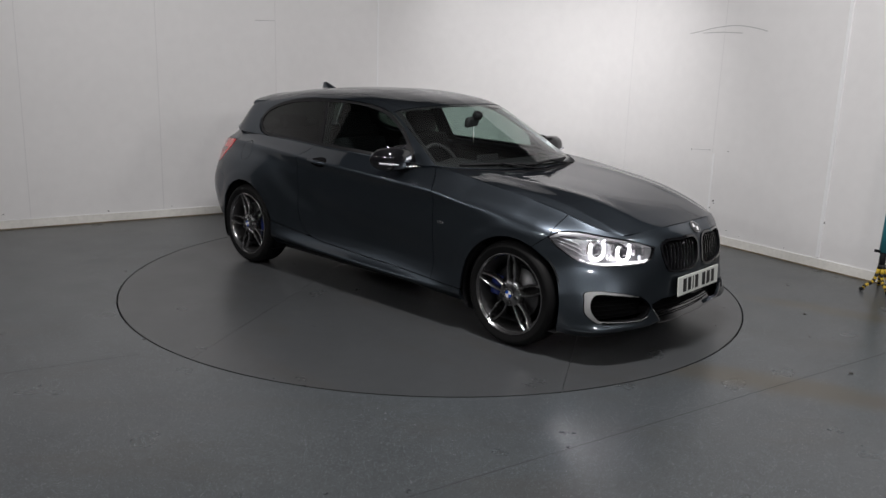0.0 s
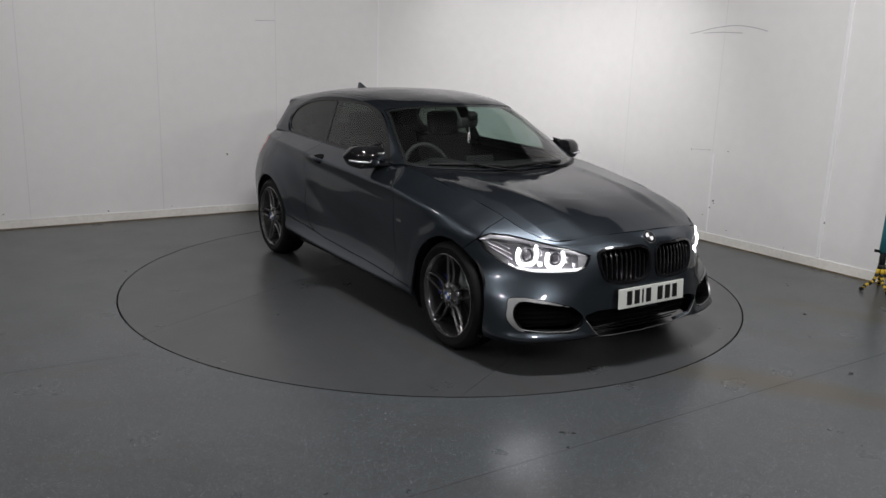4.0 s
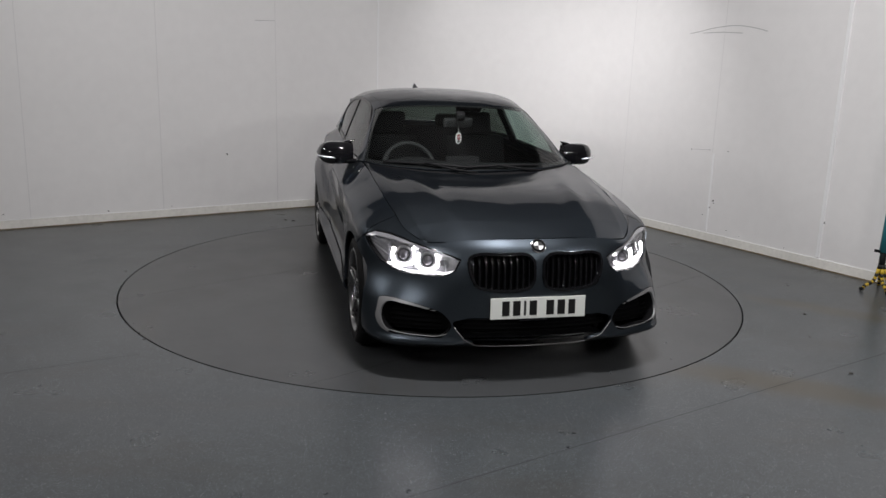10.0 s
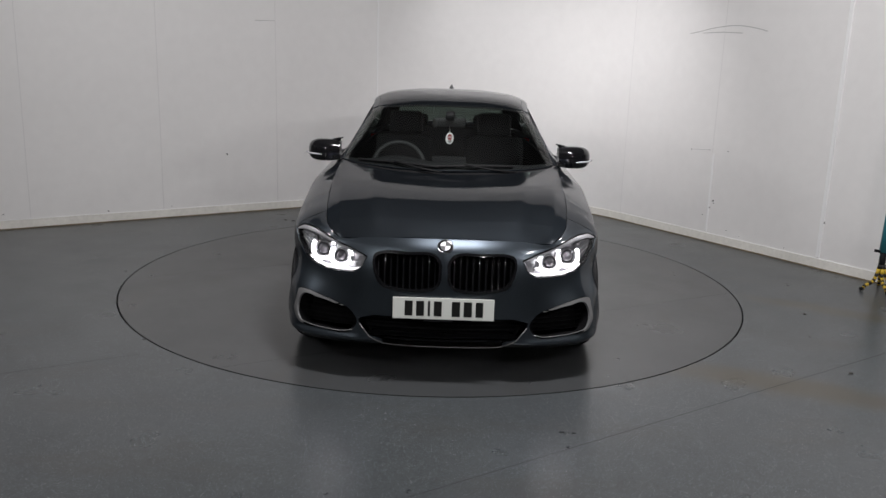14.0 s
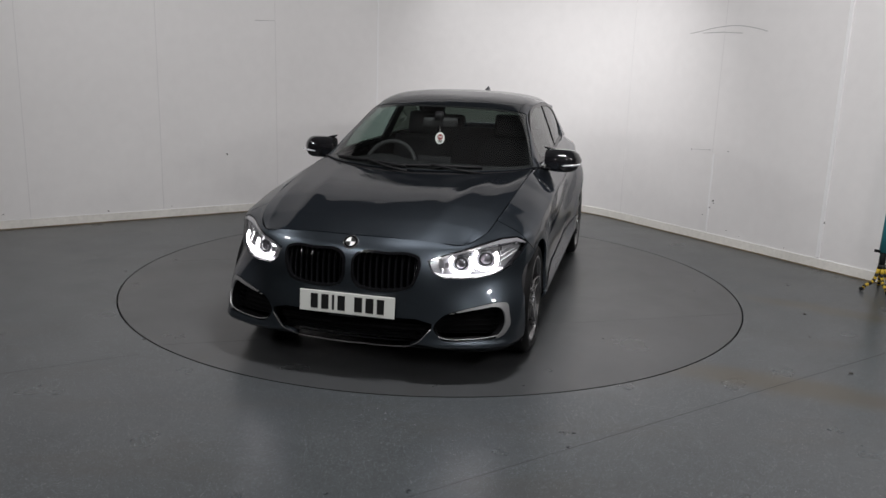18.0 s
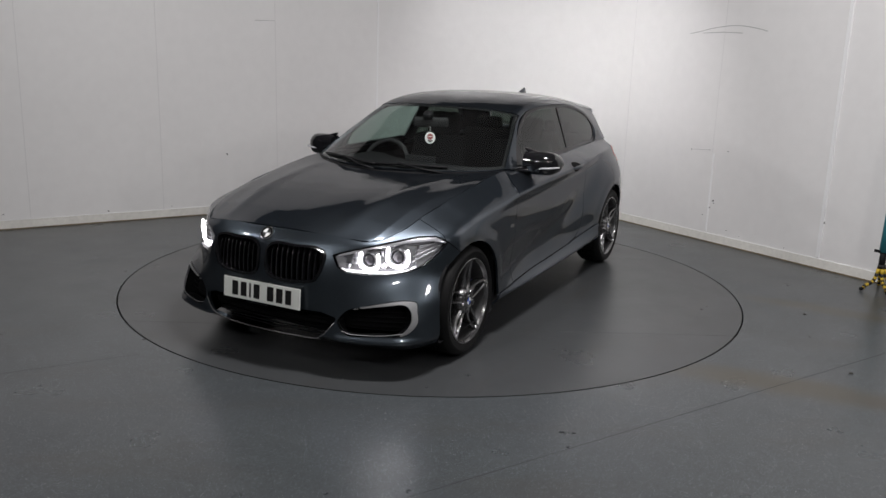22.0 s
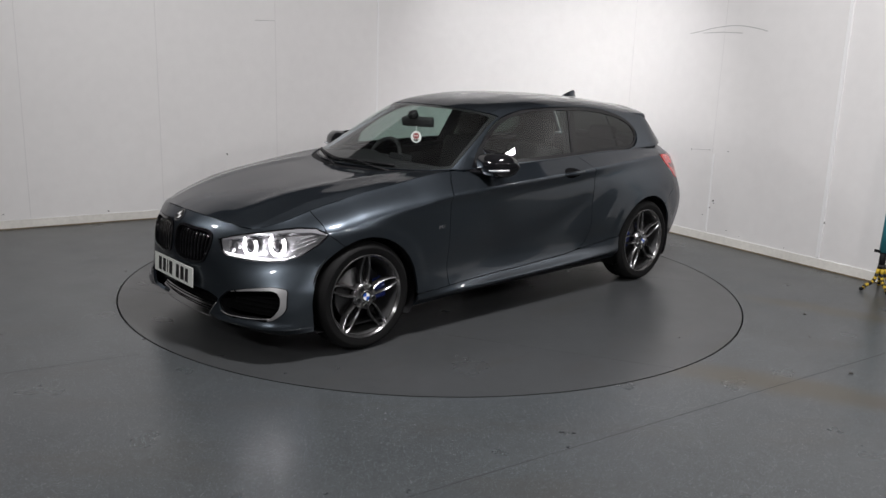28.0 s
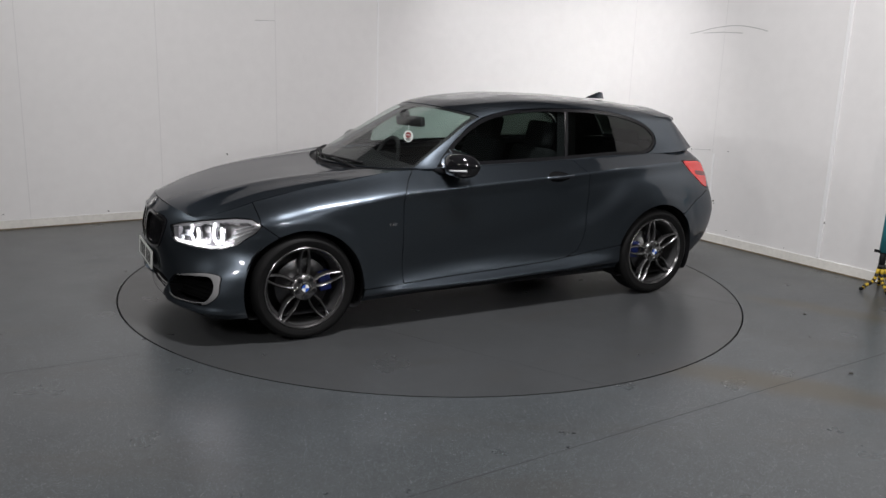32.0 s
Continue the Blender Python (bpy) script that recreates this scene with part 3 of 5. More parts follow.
# Lower body: rails from the middle of the nose round the side to the middle of the tail, lowest first.
B_RAILS = (
    ((2.045, 0, .180), (2.035, .2, .180), (1.99, .40, .176), (1.93, .60, .165), (1.84, .76, .16), (1.70, .84, .17), (1.345, .86, .19), (.95, .86, .20), (.70, .86, .195),
     (.10, .86, .20), (-.55, .86, .215), (-.95, .86, .23), (-1.345, .86, .23), (-1.72, .84, .24), (-1.91, .68, .26), (-2.13, .4, .25), (-2.15, 0, .25)),
    ((2.10, 0, .23), (2.09, .2, .23), (2.06, .40, .23), (2.0, .60, .235), (1.89, .785, .24), (1.70, .875, .25), (1.345, .895, .26), (.95, .895, .265), (.70, .893, .26),
     (.10, .893, .265), (-.55, .895, .285), (-.95, .90, .31), (-1.345, .905, .33), (-1.72, .885, .33), (-1.96, .72, .33), (-2.16, .4, .33), (-2.18, 0, .33)),
    ((2.093, 0, .38), (2.084, .2, .38), (2.055, .40, .38), (1.985, .58, .385), (1.875, .755, .39), (1.70, .865, .39), (1.345, .90, .40), (.95, .895, .40), (.70, .888, .39),
     (.10, .885, .39), (-.55, .888, .41), (-.95, .90, .43), (-1.345, .91, .44), (-1.72, .895, .45), (-2.005, .745, .46), (-2.18, .4, .46), (-2.20, 0, .46)),
    ((2.102, 0, .52), (2.09, .2, .52), (2.05, .40, .525), (1.935, .58, .53), (1.79, .735, .535), (1.63, .84, .54), (1.345, .895, .55), (.95, .895, .54), (.70, .892, .53),
     (.10, .888, .53), (-.55, .888, .55), (-.95, .90, .57), (-1.345, .912, .58), (-1.72, .895, .59), (-2.02, .75, .60), (-2.19, .4, .60), (-2.21, 0, .60)),
    ((2.092, 0, .62), (2.08, .2, .625), (2.03, .395, .63), (1.92, .57, .635), (1.775, .715, .64), (1.60, .845, .645), (1.345, .888, .665), (.95, .892, .68), (.70, .887, .69),
     (.10, .878, .70), (-.55, .872, .72), (-.95, .884, .74), (-1.345, .905, .76), (-1.72, .865, .76), (-1.97, .735, .76), (-2.15, .4, .76), (-2.17, 0, .76)),
    ((2.07, 0, .70), (2.055, .2, .70), (2.0, .39, .70), (1.907, .56, .704), (1.76, .70, .71), (1.585, .84, .72), (1.345, .868, .765), (.95, .890, .825), (.70, .889, .852),
     (.10, .878, .885), (-.55, .866, .92), (-.95, .855, .94), (-1.345, .815, .96), (-1.72, .755, .965), (-1.925, .67, .945), (-2.06, .38, .95), (-2.08, 0, .95)),
    ((2.02, 0, .757), (2.01, .2, .755), (1.965, .40, .743), (1.896, .553, .720), (1.75, .645, .762), (1.55, .68, .825), (1.345, .70, .868), (.95, .717, .94), (.70, .722, .972),
     (.10, .748, .985), (-.55, .732, 1.002), (-.95, .715, 1.012), (-1.345, .695, 1.024), (-1.66, .69, 1.03), (-1.85, .585, 1.03), (-1.98, .36, 1.05), (-2.0, 0, 1.055)),
)
BODY = grid(B_RAILS, 16, 10, crease=(5, lambda s: min(max((s - 6.8) / 1.6, 0), 1) * min(max((14.6 - s) / 1.0, 0), 1)))


def sculpt(P, U):
    """The flank's modelling: a hollow below the shoulder line, a full middle, a turned-under foot, a flared skirt and lips round the arches."""
    x, z, st, v = P[:, 0], P[:, 2], U[:, 0], U[:, 1]
    bell = lambda q, c, w: np.exp(-((q - c) / w) ** 2)
    along = np.clip((st - 6.3) / 1.3, 0, 1) * np.clip((14.2 - st) / 1.0, 0, 1)
    ease = lambda q: q * q * (3 - 2 * q)
    doors = np.where((st > 5) & (st < 14), ease(np.clip((1.30 - x) / 1.15, 0, 1)) * ease(np.clip((x + 1.25) / .80, 0, 1)), 0)
    y = P[:, 1].copy()
    y += along * (.0045 * bell(v, 5.0, .22) - .0065 * bell(v, 4.72, .2) + .003 * bell(v, 3.9, .5))
    crease_z = np.repeat(z.reshape(-1, 61)[:, 50], 61)
    drop = crease_z - .03 - z
    y -= doors * (.36 * np.clip(drop + .022, 0, .075) + .085 * np.clip(drop - .053, 0, 1))
    run = np.clip((.65 - x) / 1.7, 0, 1)
    hollow = .41 + .10 * run + .36 * run ** 4
    y -= doors * .026 * bell(z, hollow + .02, .115)
    y += doors * (-.006 * bell(v, 1.9, .6) + .074 * bell(v, .72, .42))
    for ax, az, r in ((1.345, .302, .364), (-1.357, .312, .362)):
        d = np.hypot(x - ax, z - az) - r
        up = np.clip((z - .28) / .2, 0, 1)
        w = np.clip((.105 - d) / .07, 0, 1)
        y += np.clip((st - 4.9) / .7, 0, 1) * up * .006 * w * w * (3 - 2 * w)
    P[:, 1] = y


flank_hold = 1 - np.clip((BODY.U[:, 0] - 5.4) / 1.2, 0, 1) * np.clip((14.0 - BODY.U[:, 0]) / 1.0, 0, 1)
for column, width in ((1, 13.0), (2, 9.0)):
    BODY.P[:, column] = faired(BODY.P[:, column].reshape(-1, 61), width, 0, flank_hold.reshape(-1, 61)).ravel()
sculpt(BODY.P, BODY.U)
# The lip below the corner intakes: a full, rounded edge.
lip_run = np.clip((BODY.U[:, 0] - 1.75) / .5, 0, 1) * np.clip((5.3 - BODY.U[:, 0]) / 1.6, 0, 1)
lip_full = .045 * lip_run * np.exp(-((BODY.P[:, 2] - .204) / .028) ** 2)
BODY.P[:, :2] += BODY.normals()[:, :2] * lip_full[:, None]
BODY.N = None
FRONT = BODY.cut(lambda P, U: U[:, 0] - 8.2, 0).refined()

# Greenhouse: rails from the centre line to the belt; stations from the foot of the windscreen to the foot of the rear window.
G_RAILS = (
    ((.93, 0, .965), (.55, 0, 1.175), (.20, 0, 1.347), (-.25, 0, 1.423), (-.68, 0, 1.430), (-1.1, 0, 1.409), (-1.5, 0, 1.364), (-1.80, 0, 1.316), (-2.0, 0, 1.06)),
    ((.86, .36, .968), (.49, .33, 1.172), (.17, .31, 1.340), (-.27, .32, 1.412), (-.69, .32, 1.418), (-1.1, .32, 1.397), (-1.5, .31, 1.354), (-1.78, .30, 1.308), (-1.98, .33, 1.055)),
    ((.66, .665, .978), (.37, .585, 1.162), (.105, .505, 1.318), (-.29, .525, 1.379), (-.68, .525, 1.384), (-1.1, .515, 1.362), (-1.5, .50, 1.315), (-1.70, .49, 1.287), (-1.93, .55, 1.05)),
    ((.58, .722, .985), (.30, .648, 1.150), (.03, .578, 1.288), (-.31, .588, 1.347), (-.68, .590, 1.348), (-1.1, .58, 1.322), (-1.5, .56, 1.28), (-1.67, .54, 1.27), (-1.86, .60, 1.045)),
    ((.54, .745, .983), (.23, .700, 1.07), (-.02, .668, 1.14), (-.31, .665, 1.175), (-.68, .66, 1.18), (-1.1, .652, 1.175), (-1.49, .632, 1.16), (-1.66, .62, 1.15), (-1.80, .64, 1.04)),
    ((.50, .755, .981), (.15, .746, .985), (-.07, .744, .99), (-.31, .738, .996), (-.68, .728, 1.005), (-1.1, .709, 1.016), (-1.48, .693, 1.027), (-1.62, .69, 1.03), (-1.70, .68, 1.034)),
)
GREEN = grid(G_RAILS, 14, 10, flip=True).refined()

# Bonnet: rails from the centre line to the edge, with two soft ridges.
H_RAILS = (
    ((2.018, 0, .760), (1.85, 0, .818), (1.6, 0, .872), (1.3, 0, .914), (1.08, 0, .932), (.955, 0, .944)),
    ((2.007, .2, .758), (1.83, .21, .82), (1.59, .22, .878), (1.3, .23, .921), (1.07, .24, .936), (.93, .25, .948)),
    ((1.963, .40, .738), (1.79, .41, .812), (1.57, .43, .877), (1.28, .45, .924), (1.04, .48, .938), (.85, .48, .961)),
    ((1.896, .551, .7225), (1.75, .58, .782), (1.55, .605, .852), (1.27, .635, .907), (1.0, .65, .938), (.705, .645, .970)),
    ((1.880, .563, .718), (1.75, .642, .763), (1.55, .677, .827), (1.26, .70, .885), (.98, .712, .935), (.615, .722, .980)),
)
HOOD = grid(H_RAILS, 16, 10, flip=True)
edge_s, edge_v = (np.clip(np.minimum(q, m - q) / .8, 0, 1) for q, m in ((HOOD.U[:, 0], 5.0), (HOOD.U[:, 1], 4.0 + 4.0 * (HOOD.U[:, 1] < 2))))
hood_hold = 1 - (edge_s * edge_v).reshape(-1, 41)
for axis, width in ((0, 9.0), (1, 5.0)):
    HOOD.P[:, 2] = faired(HOOD.P[:, 2].reshape(-1, 41), width, axis, hood_hold).ravel()
ridge = .365 + .155 * np.clip((1.95 - HOOD.P[:, 0]) / 1.15, 0, 1)
HOOD.P[:, 2] += np.clip((2.0 - HOOD.P[:, 0]) / .25, 0, 1) * np.clip((HOOD.P[:, 0] - .80) / .2, 0, 1) * .007 * np.exp(-((HOOD.P[:, 1] - ridge) / .055) ** 2)

FRONT_AXLE, REAR_AXLE = 1.345, -1.345
GAP = 0.0022
arch_f, arch_r = disc_xz(FRONT_AXLE, .302, .364), disc_xz(REAR_AXLE - .012, .312, .362)

# Outlines of the panels in side view (x, z).
DOOR = ((.60, 1.02), (.605, .965), (.655, .925), (.708, .862), (.718, .80), (.716, .70), (.710, .45), (.705, .2825), (.06, .298), (-.43, .320), (-.56, .334), (-.655, .375), (-.695, .45), (-.712, .56), (-.718, .68), (-.718, .80), (-.712, .90), (-.655, .99), (-.62, 1.05))
SILL = ((.985, .05), (.985, .275), (.72, .281), (.06, .296), (-.43, .318), (-.69, .350), (-.97, .395), (-1.02, .40), (-1.02, .05))
WINDOW = ((.43, .990), (.314, 1.102), (.206, 1.185), (.104, 1.246), (-.014, 1.296), (-.19, 1.333), (-.414, 1.350), (-.675, 1.349), (-.859, 1.343), (-1.07, 1.322), (-1.281, 1.275), (-1.407, 1.218),
          (-1.462, 1.155), (-1.46, 1.10), (-1.41, 1.05), (-1.365, 1.034), (-.98, 1.024), (-.59, 1.010), (-.02, .996), (.30, .990))
WINDOW = [tuple(p) for p in spline(WINDOW, 5)]
door_f, sill_f, window_f = side(DOOR), side(SILL), side(WINDOW)

# The side glass is one even curve, fitted to the body side round it.
near_glass = window_f(GREEN.P, GREEN.U) < .02
GX, GZ = GREEN.P[near_glass, 0] + .5, GREEN.P[near_glass, 2] - 1.15
PANE = np.linalg.lstsq(np.stack([GX ** 0, GX, GZ, GX * GX, GX * GZ, GZ * GZ], 1), GREEN.P[near_glass, 1], rcond=None)[0]


def evened(sheet, depth):
    """A piece of the side laid on the even curve of the glass, that far out."""
    x, z = sheet.P[:, 0] + .5, sheet.P[:, 2] - 1.15
    a = PANE
    y = a[0] + a[1] * x + a[2] * z + a[3] * x * x + a[4] * x * z + a[5] * z * z
    n = np.stack([-(a[1] + 2 * a[3] * x + a[4] * z), np.ones(len(x)), -(a[2] + a[4] * x + 2 * a[5] * z)], 1)
    n /= np.linalg.norm(n, axis=1, keepdims=True)
    P = sheet.P.copy()
    P[:, 1] = y
    return Sheet(P + n * depth, sheet.U, sheet.faces, n)
bumper_f = side(((3, -1), (3, 1.5), (1.62, 1.5), (1.595, .71), (1.50, .635), (1.40, .60), (1.345, .3), (1.345, -1)))
rear_bumper_f = side(((-3, -1), (-3, .76), (-1.90, .735), (-1.75, .68), (-1.63, .605), (-1.345, .5), (-1.345, -1)))


# Outlines on the unrolled lower body: stations times 0.18, and height.
def unrolled(points):
    g = signed([(a * .18, b) for a, b in points])
    return lambda P, U: g(np.stack([U[:, 0] * .18, P[:, 2]], 1))


headlight_f = unrolled(((2.05, .655), (2.57, .684), (3.2, .708), (3.8, .724), (4.3, .737), (4.72, .737), (5.02, .704), (4.82, .653), (4.40, .590), (3.93, .561), (3.45, .551), (2.95, .556), (2.42, .567), (2.18, .596)))
tail_f = unrolled(((12.78, .970), (12.98, .905), (13.5, .785), (13.8, .757), (14.06, .85), (14.1, .925), (13.7, .958)))


# Outlines in front view (y, z), on the nose alone.
def nose(points):
    g = signed(points)
    return lambda P, U: np.maximum(g(P[:, [1, 2]]), (U[:, 0] - 5.5) * .2)


KIDNEY = ((.018, .60), (.022, .655), (.05, .686), (.20, .692), (.32, .688), (.362, .668), (.37, .63), (.355, .565), (.325, .517), (.28, .502), (.09, .497), (.045, .513), (.022, .55))
INTAKE = ((-.1, .352), (.36, .352), (.44, .330), (.436, .305), (.385, .238), (.322, .196), (.31, .165), (-.1, .165))
FOG_TRIM = ((.50, .374), (.56, .394), (.65, .414), (.75, .425), (.79, .414), (.803, .37), (.813, .305), (.78, .258), (.66, .250), (.53, .246), (.50, .25), (.462, .285), (.452, .315))
FOG_HOLE = ((.50, .370), (.57, .386), (.67, .400), (.752, .403), (.776, .378), (.789, .31), (.766, .268), (.66, .260), (.53, .257), (.50, .26), (.470, .29), (.460, .318))
KIDNEY, FOG_TRIM, FOG_HOLE = ([tuple(p) for p in round_outline(o, 5)] for o in (KIDNEY, FOG_TRIM, FOG_HOLE))
kidney_f, intake_f, fog_trim_f, fog_hole_f = nose(KIDNEY), nose(INTAKE), nose(FOG_TRIM), nose(FOG_HOLE)
fuel_f = disc_xz(-1.405, .903, .074)


def around(s, z, depth=0.0):
    """A point on the lower body at a station and a height, that far beneath the skin, and the way outwards."""
    i = min(int(s * 16), 16 * 16 - 1)
    nv = 61
    a, b = BODY.P[i * nv:(i + 1) * nv], BODY.P[(i + 1) * nv:(i + 2) * nv]
    col = a + (b - a) * (s * 16 - i)
    j = int(np.argmax(col[:, 2] > z))
    j = max(j, 1)
    t = (z - col[j - 1][2]) / (col[j][2] - col[j - 1][2])
    p = col[j - 1] + (col[j] - col[j - 1]) * t
    n = np.cross(b[j] - a[j], col[j] - col[j - 1])
    n = n / np.linalg.norm(n)
    return Vector(p - n * depth), Vector(n)


NOSE_KEEP = BODY.U[:, 0] < 5.2
NOSE_P = BODY.P[NOSE_KEEP]


def nose_x(y, z):
    """How far forwards the nose reaches at that place in front view."""
    d = np.hypot(NOSE_P[:, 1] - abs(y), NOSE_P[:, 2] - z)
    k = np.argsort(d)[:4]
    w = 1 / (d[k] + 1e-4)
    return float((NOSE_P[k, 0] * w).sum() / w.sum())


# ---- the car: panels ----
def pair(name, sheet, mat, parents, label="", **kw):
    """The same panel on the left and, mirrored, on the right."""
    panel(name, sheet, mat, parents[0], label, **kw)
    panel(name, sheet.mirrored(), mat, parents[1], label, **kw)


def pivot(name, parent, at=(0, 0, 0), turn=None):
    """An empty that gathers sub-parts."""
    ob = new(name)
    ob.parent, ob.matrix_basis = parent, Matrix.Translation(at) if turn is None else Matrix.Translation(at) @ turn
    return ob


def build_body():
    keep = outside(either(arch_f, arch_r))
    ahead = lambda P, U: .55 - P[:, 0]
    wing = FRONT.cut(both(outside(bumper_f), outside(door_f), outside(sill_f), ahead, outside(headlight_f), keep), -GAP)
    pair("front_wing", wing, PAINT, (car, car))
    pair("side_skirt", BODY.cut(both(sill_f, keep), -GAP).moved(.005), PAINT, (car, car))
    rear = both(outside(door_f), outside(sill_f), outside(rear_bumper_f), lambda P, U: P[:, 0] + .5, outside(tail_f), keep)
    quarter = BODY.cut(rear, -GAP)
    panel("rear_wing", quarter, PAINT, car)
    panel("rear_wing", quarter.cut(outside(fuel_f), -GAP).mirrored(), PAINT, car)
    panel("fuel_flap", quarter.cut(fuel_f, -GAP * .6).mirrored(), PAINT, car)
    holes = either(kidney_f, intake_f, fog_trim_f, headlight_f)
    panel("front_bumper", FRONT.cut(both(bumper_f, keep, outside(holes)), -GAP), PAINT, car, double=True, rim=.02)
    panel("rear_bumper", BODY.cut(both(rear_bumper_f, keep, outside(tail_f)), -GAP), PAINT, car, double=True)
    panel("bonnet", HOOD.cut(lambda P, U: -U[:, 0] + .008, 0), PAINT, car, double=True, rim=.02)
    # Roof, pillars and glass.
    screen = lambda P, U: np.maximum((U[:, 1] - 2.93) * .10, np.maximum((U[:, 0] - 2.0) * .35, (.02 - U[:, 0]) * .35))
    ditch = lambda P, U: np.maximum((U[:, 1] - 2.28) * .09, np.maximum((2.0 - U[:, 0]) * .35, (U[:, 0] - 7.05) * .3))
    back_glass = lambda P, U: np.maximum((U[:, 1] - 1.9) * .2, np.maximum((7.2 - U[:, 0]) * .3, (U[:, 0] - 7.93) * .3))
    panel("roof", GREEN.cut(ditch, -.0015), PAINT, car, double=True)
    pair("pillar_frame", GREEN.cut(both(outside(screen), outside(ditch), outside(window_f), outside(back_glass)), -.0015), PAINT, (car, car), rim=.02)
    glass_pane = panel("windscreen", GREEN.cut(screen, -.003).moved(-.003), GLASS_CLEAR, car, "clear windscreen with a green tint", double=True, rim=0)
    glass_pane.visible_shadow = False
    band = both(screen, lambda P, U: -np.maximum((U[:, 1] - 2.62) * .12, np.maximum((U[:, 0] - 1.90) * .35, (.13 - U[:, 0]) * .35)))
    panel("screen_border", GREEN.cut(band, -.003).moved(-.006), BLACK_MATT, car, "black printed border of the windscreen", double=True, rim=0)
    panel("rear_window", GREEN.cut(back_glass, -.003).moved(-.004), GLASS_DARK, car, double=True, rim=0).visible_shadow = False
    # Side glass: a door pane and a rear pane parted by a black post.
    post = lambda P, U: np.abs(P[:, 0] - (-.59 - (P[:, 2] - 1.008) * .255)) - .013
    split = lambda P, U: (-.59 - (P[:, 2] - 1.008) * .255) - P[:, 0]
    trim = both(window_f, outside(lambda P, U: window_f(P, U) + .024))
    for flip in (False, True):
        def side_sheet(f, level, depth):
            sh = evened(GREEN.cut(f, level), depth)
            return sh.mirrored() if flip else sh
        panel("window_trim", side_sheet(trim, -.001, -.003), TRIM_BLACK, car, "gloss black window surround", rim=.012)
        panel("mirror_sail", side_sheet(both(window_f, lambda P, U: .27 - P[:, 0]), -.001, -.002), TRIM_BLACK, car, "black triangle at the foot of the mirror", rim=.008)
        panel("window_post", side_sheet(both(window_f, post), -.001, -.002), TRIM_BLACK, car, "gloss black post between the side windows", rim=.01)
        panel("door_window", side_sheet(both(window_f, split), -.012, -.008), GLASS_TINT, car, "lightly tinted door window", rim=0).visible_shadow = False
        panel("rear_side_window", side_sheet(both(window_f, outside(split)), -.012, -.008), GLASS_DARK, car, "darkly tinted rear side window", rim=0).visible_shadow = False
        inner_post = both(window_f, lambda P, U: np.abs(P[:, 0] - (-.61 - (P[:, 2] - 1.008) * .255)) - .075)
        panel("post_lining", side_sheet(inner_post, .004, -.035), CABIN, car, "black lining of the middle post", rim=0)
    # Doors with handle, and a flat black patch for the recess's shade.
    for flip in (1, -1):
        sh = BODY.cut(both(door_f, keep), -GAP)
        door = panel("door", sh if flip > 0 else sh.mirrored(), PAINT, car)
        bm = bmesh.new()
        n = 14
        for k in range(n + 1):
            u = k / n
            x = -.332 - .245 * u
            h, d = .0135 * math.sin(math.pi * min(max(u * .92 + .04, 0), 1)) ** .45, .036 * math.sin(math.pi * u) ** .5
            z, y = .905 + .012 * u, around_side(x, .905) - .004
            for j in range(10):
                a = j * math.tau / 10
                bm.verts.new((x, flip * (y + max(d * .55 + d * .45 * math.cos(a), 0)), z + h * math.sin(a)))
        bm.verts.ensure_lookup_table()
        for k in range(n):
            for j in range(10):
                q = [bm.verts[k * 10 + j], bm.verts[k * 10 + (j + 1) % 10], bm.verts[(k + 1) * 10 + (j + 1) % 10], bm.verts[(k + 1) * 10 + j]]
                bm.faces.new(q if flip < 0 else q[::-1])
        part("handle", bm, PAINT, door, "body-coloured pull handle")
        shade_patch = BODY.cut(lambda P, U: np.hypot((P[:, 0] + .445) / .088, (P[:, 2] - .908) / .034) - 1, 0).moved(.0015)
        panel("handle_shade", shade_patch if flip > 0 else shade_patch.mirrored(), DEEP_BLACK, door, "black patch for the shade behind the handle", rim=0)
    # Dark inside: linings that close the body behind gaps and glass.
    panel("cabin_lining", BODY.cut(both(keep, lambda P, U: P[:, 0] - .95), -.012).moved(-.045), CABIN, car, "black door and side linings", double=True, rim=0)
    panel("front_carrier", BODY.cut(both(lambda P, U: 1.0 - P[:, 0], keep, lambda P, U: (U[:, 1] - 4.9) * .1), -.01).moved(-.085), DEEP_BLACK, car, "black carrier behind the bumper", double=True, rim=0)
    panel("bonnet_lining", HOOD.cut(lambda P, U: (U[:, 1] - 3.2) * .1, 0).moved(-.06), BLACK_MATT, car, double=True, rim=0)
    panel("headlining", GREEN.cut(lambda P, U: np.maximum(np.maximum((2.05 - U[:, 0]), (U[:, 1] - 2.9) * .1), U[:, 0] - 7.1), 0).moved(-.03), CABIN, car, "dark grey roof lining", double=True, rim=0)
    pillars = both(outside(screen), outside(window_f), lambda P, U: 2.0 - U[:, 1], lambda P, U: .1 - U[:, 0])
    pair("pillar_lining", GREEN.cut(both(pillars, outside(back_glass)), -.004).moved(-.022), CABIN, (car, car), rim=0)
    bm = bmesh.new()
    box(bm, -1.66, 1.88, -.62, .62, .18, .22)
    box(bm, -.93, .93, -.80, .80, .19, .24)
    part("underbody", bm, BLACK_MATT, car, "black underbody", smooth=False)
    for x in (FRONT_AXLE, REAR_AXLE):
        for s in (1, -1):
            verts, faces = lathe([(.372, 0.0), (.372, -.30), (.0001, -.30)], 40)
            verts = [(a + x, s * (.855 + b), max(c + .31, .16)) for a, b, c in verts]
            part_from("wheel_arch_liner", verts, faces, BLACK_MATT, car, "black wheel arch liner")


SIDE_KEEP = (BODY.U[:, 0] > 5.5) & (BODY.U[:, 0] < 14)
SIDE_P = BODY.P[SIDE_KEEP]


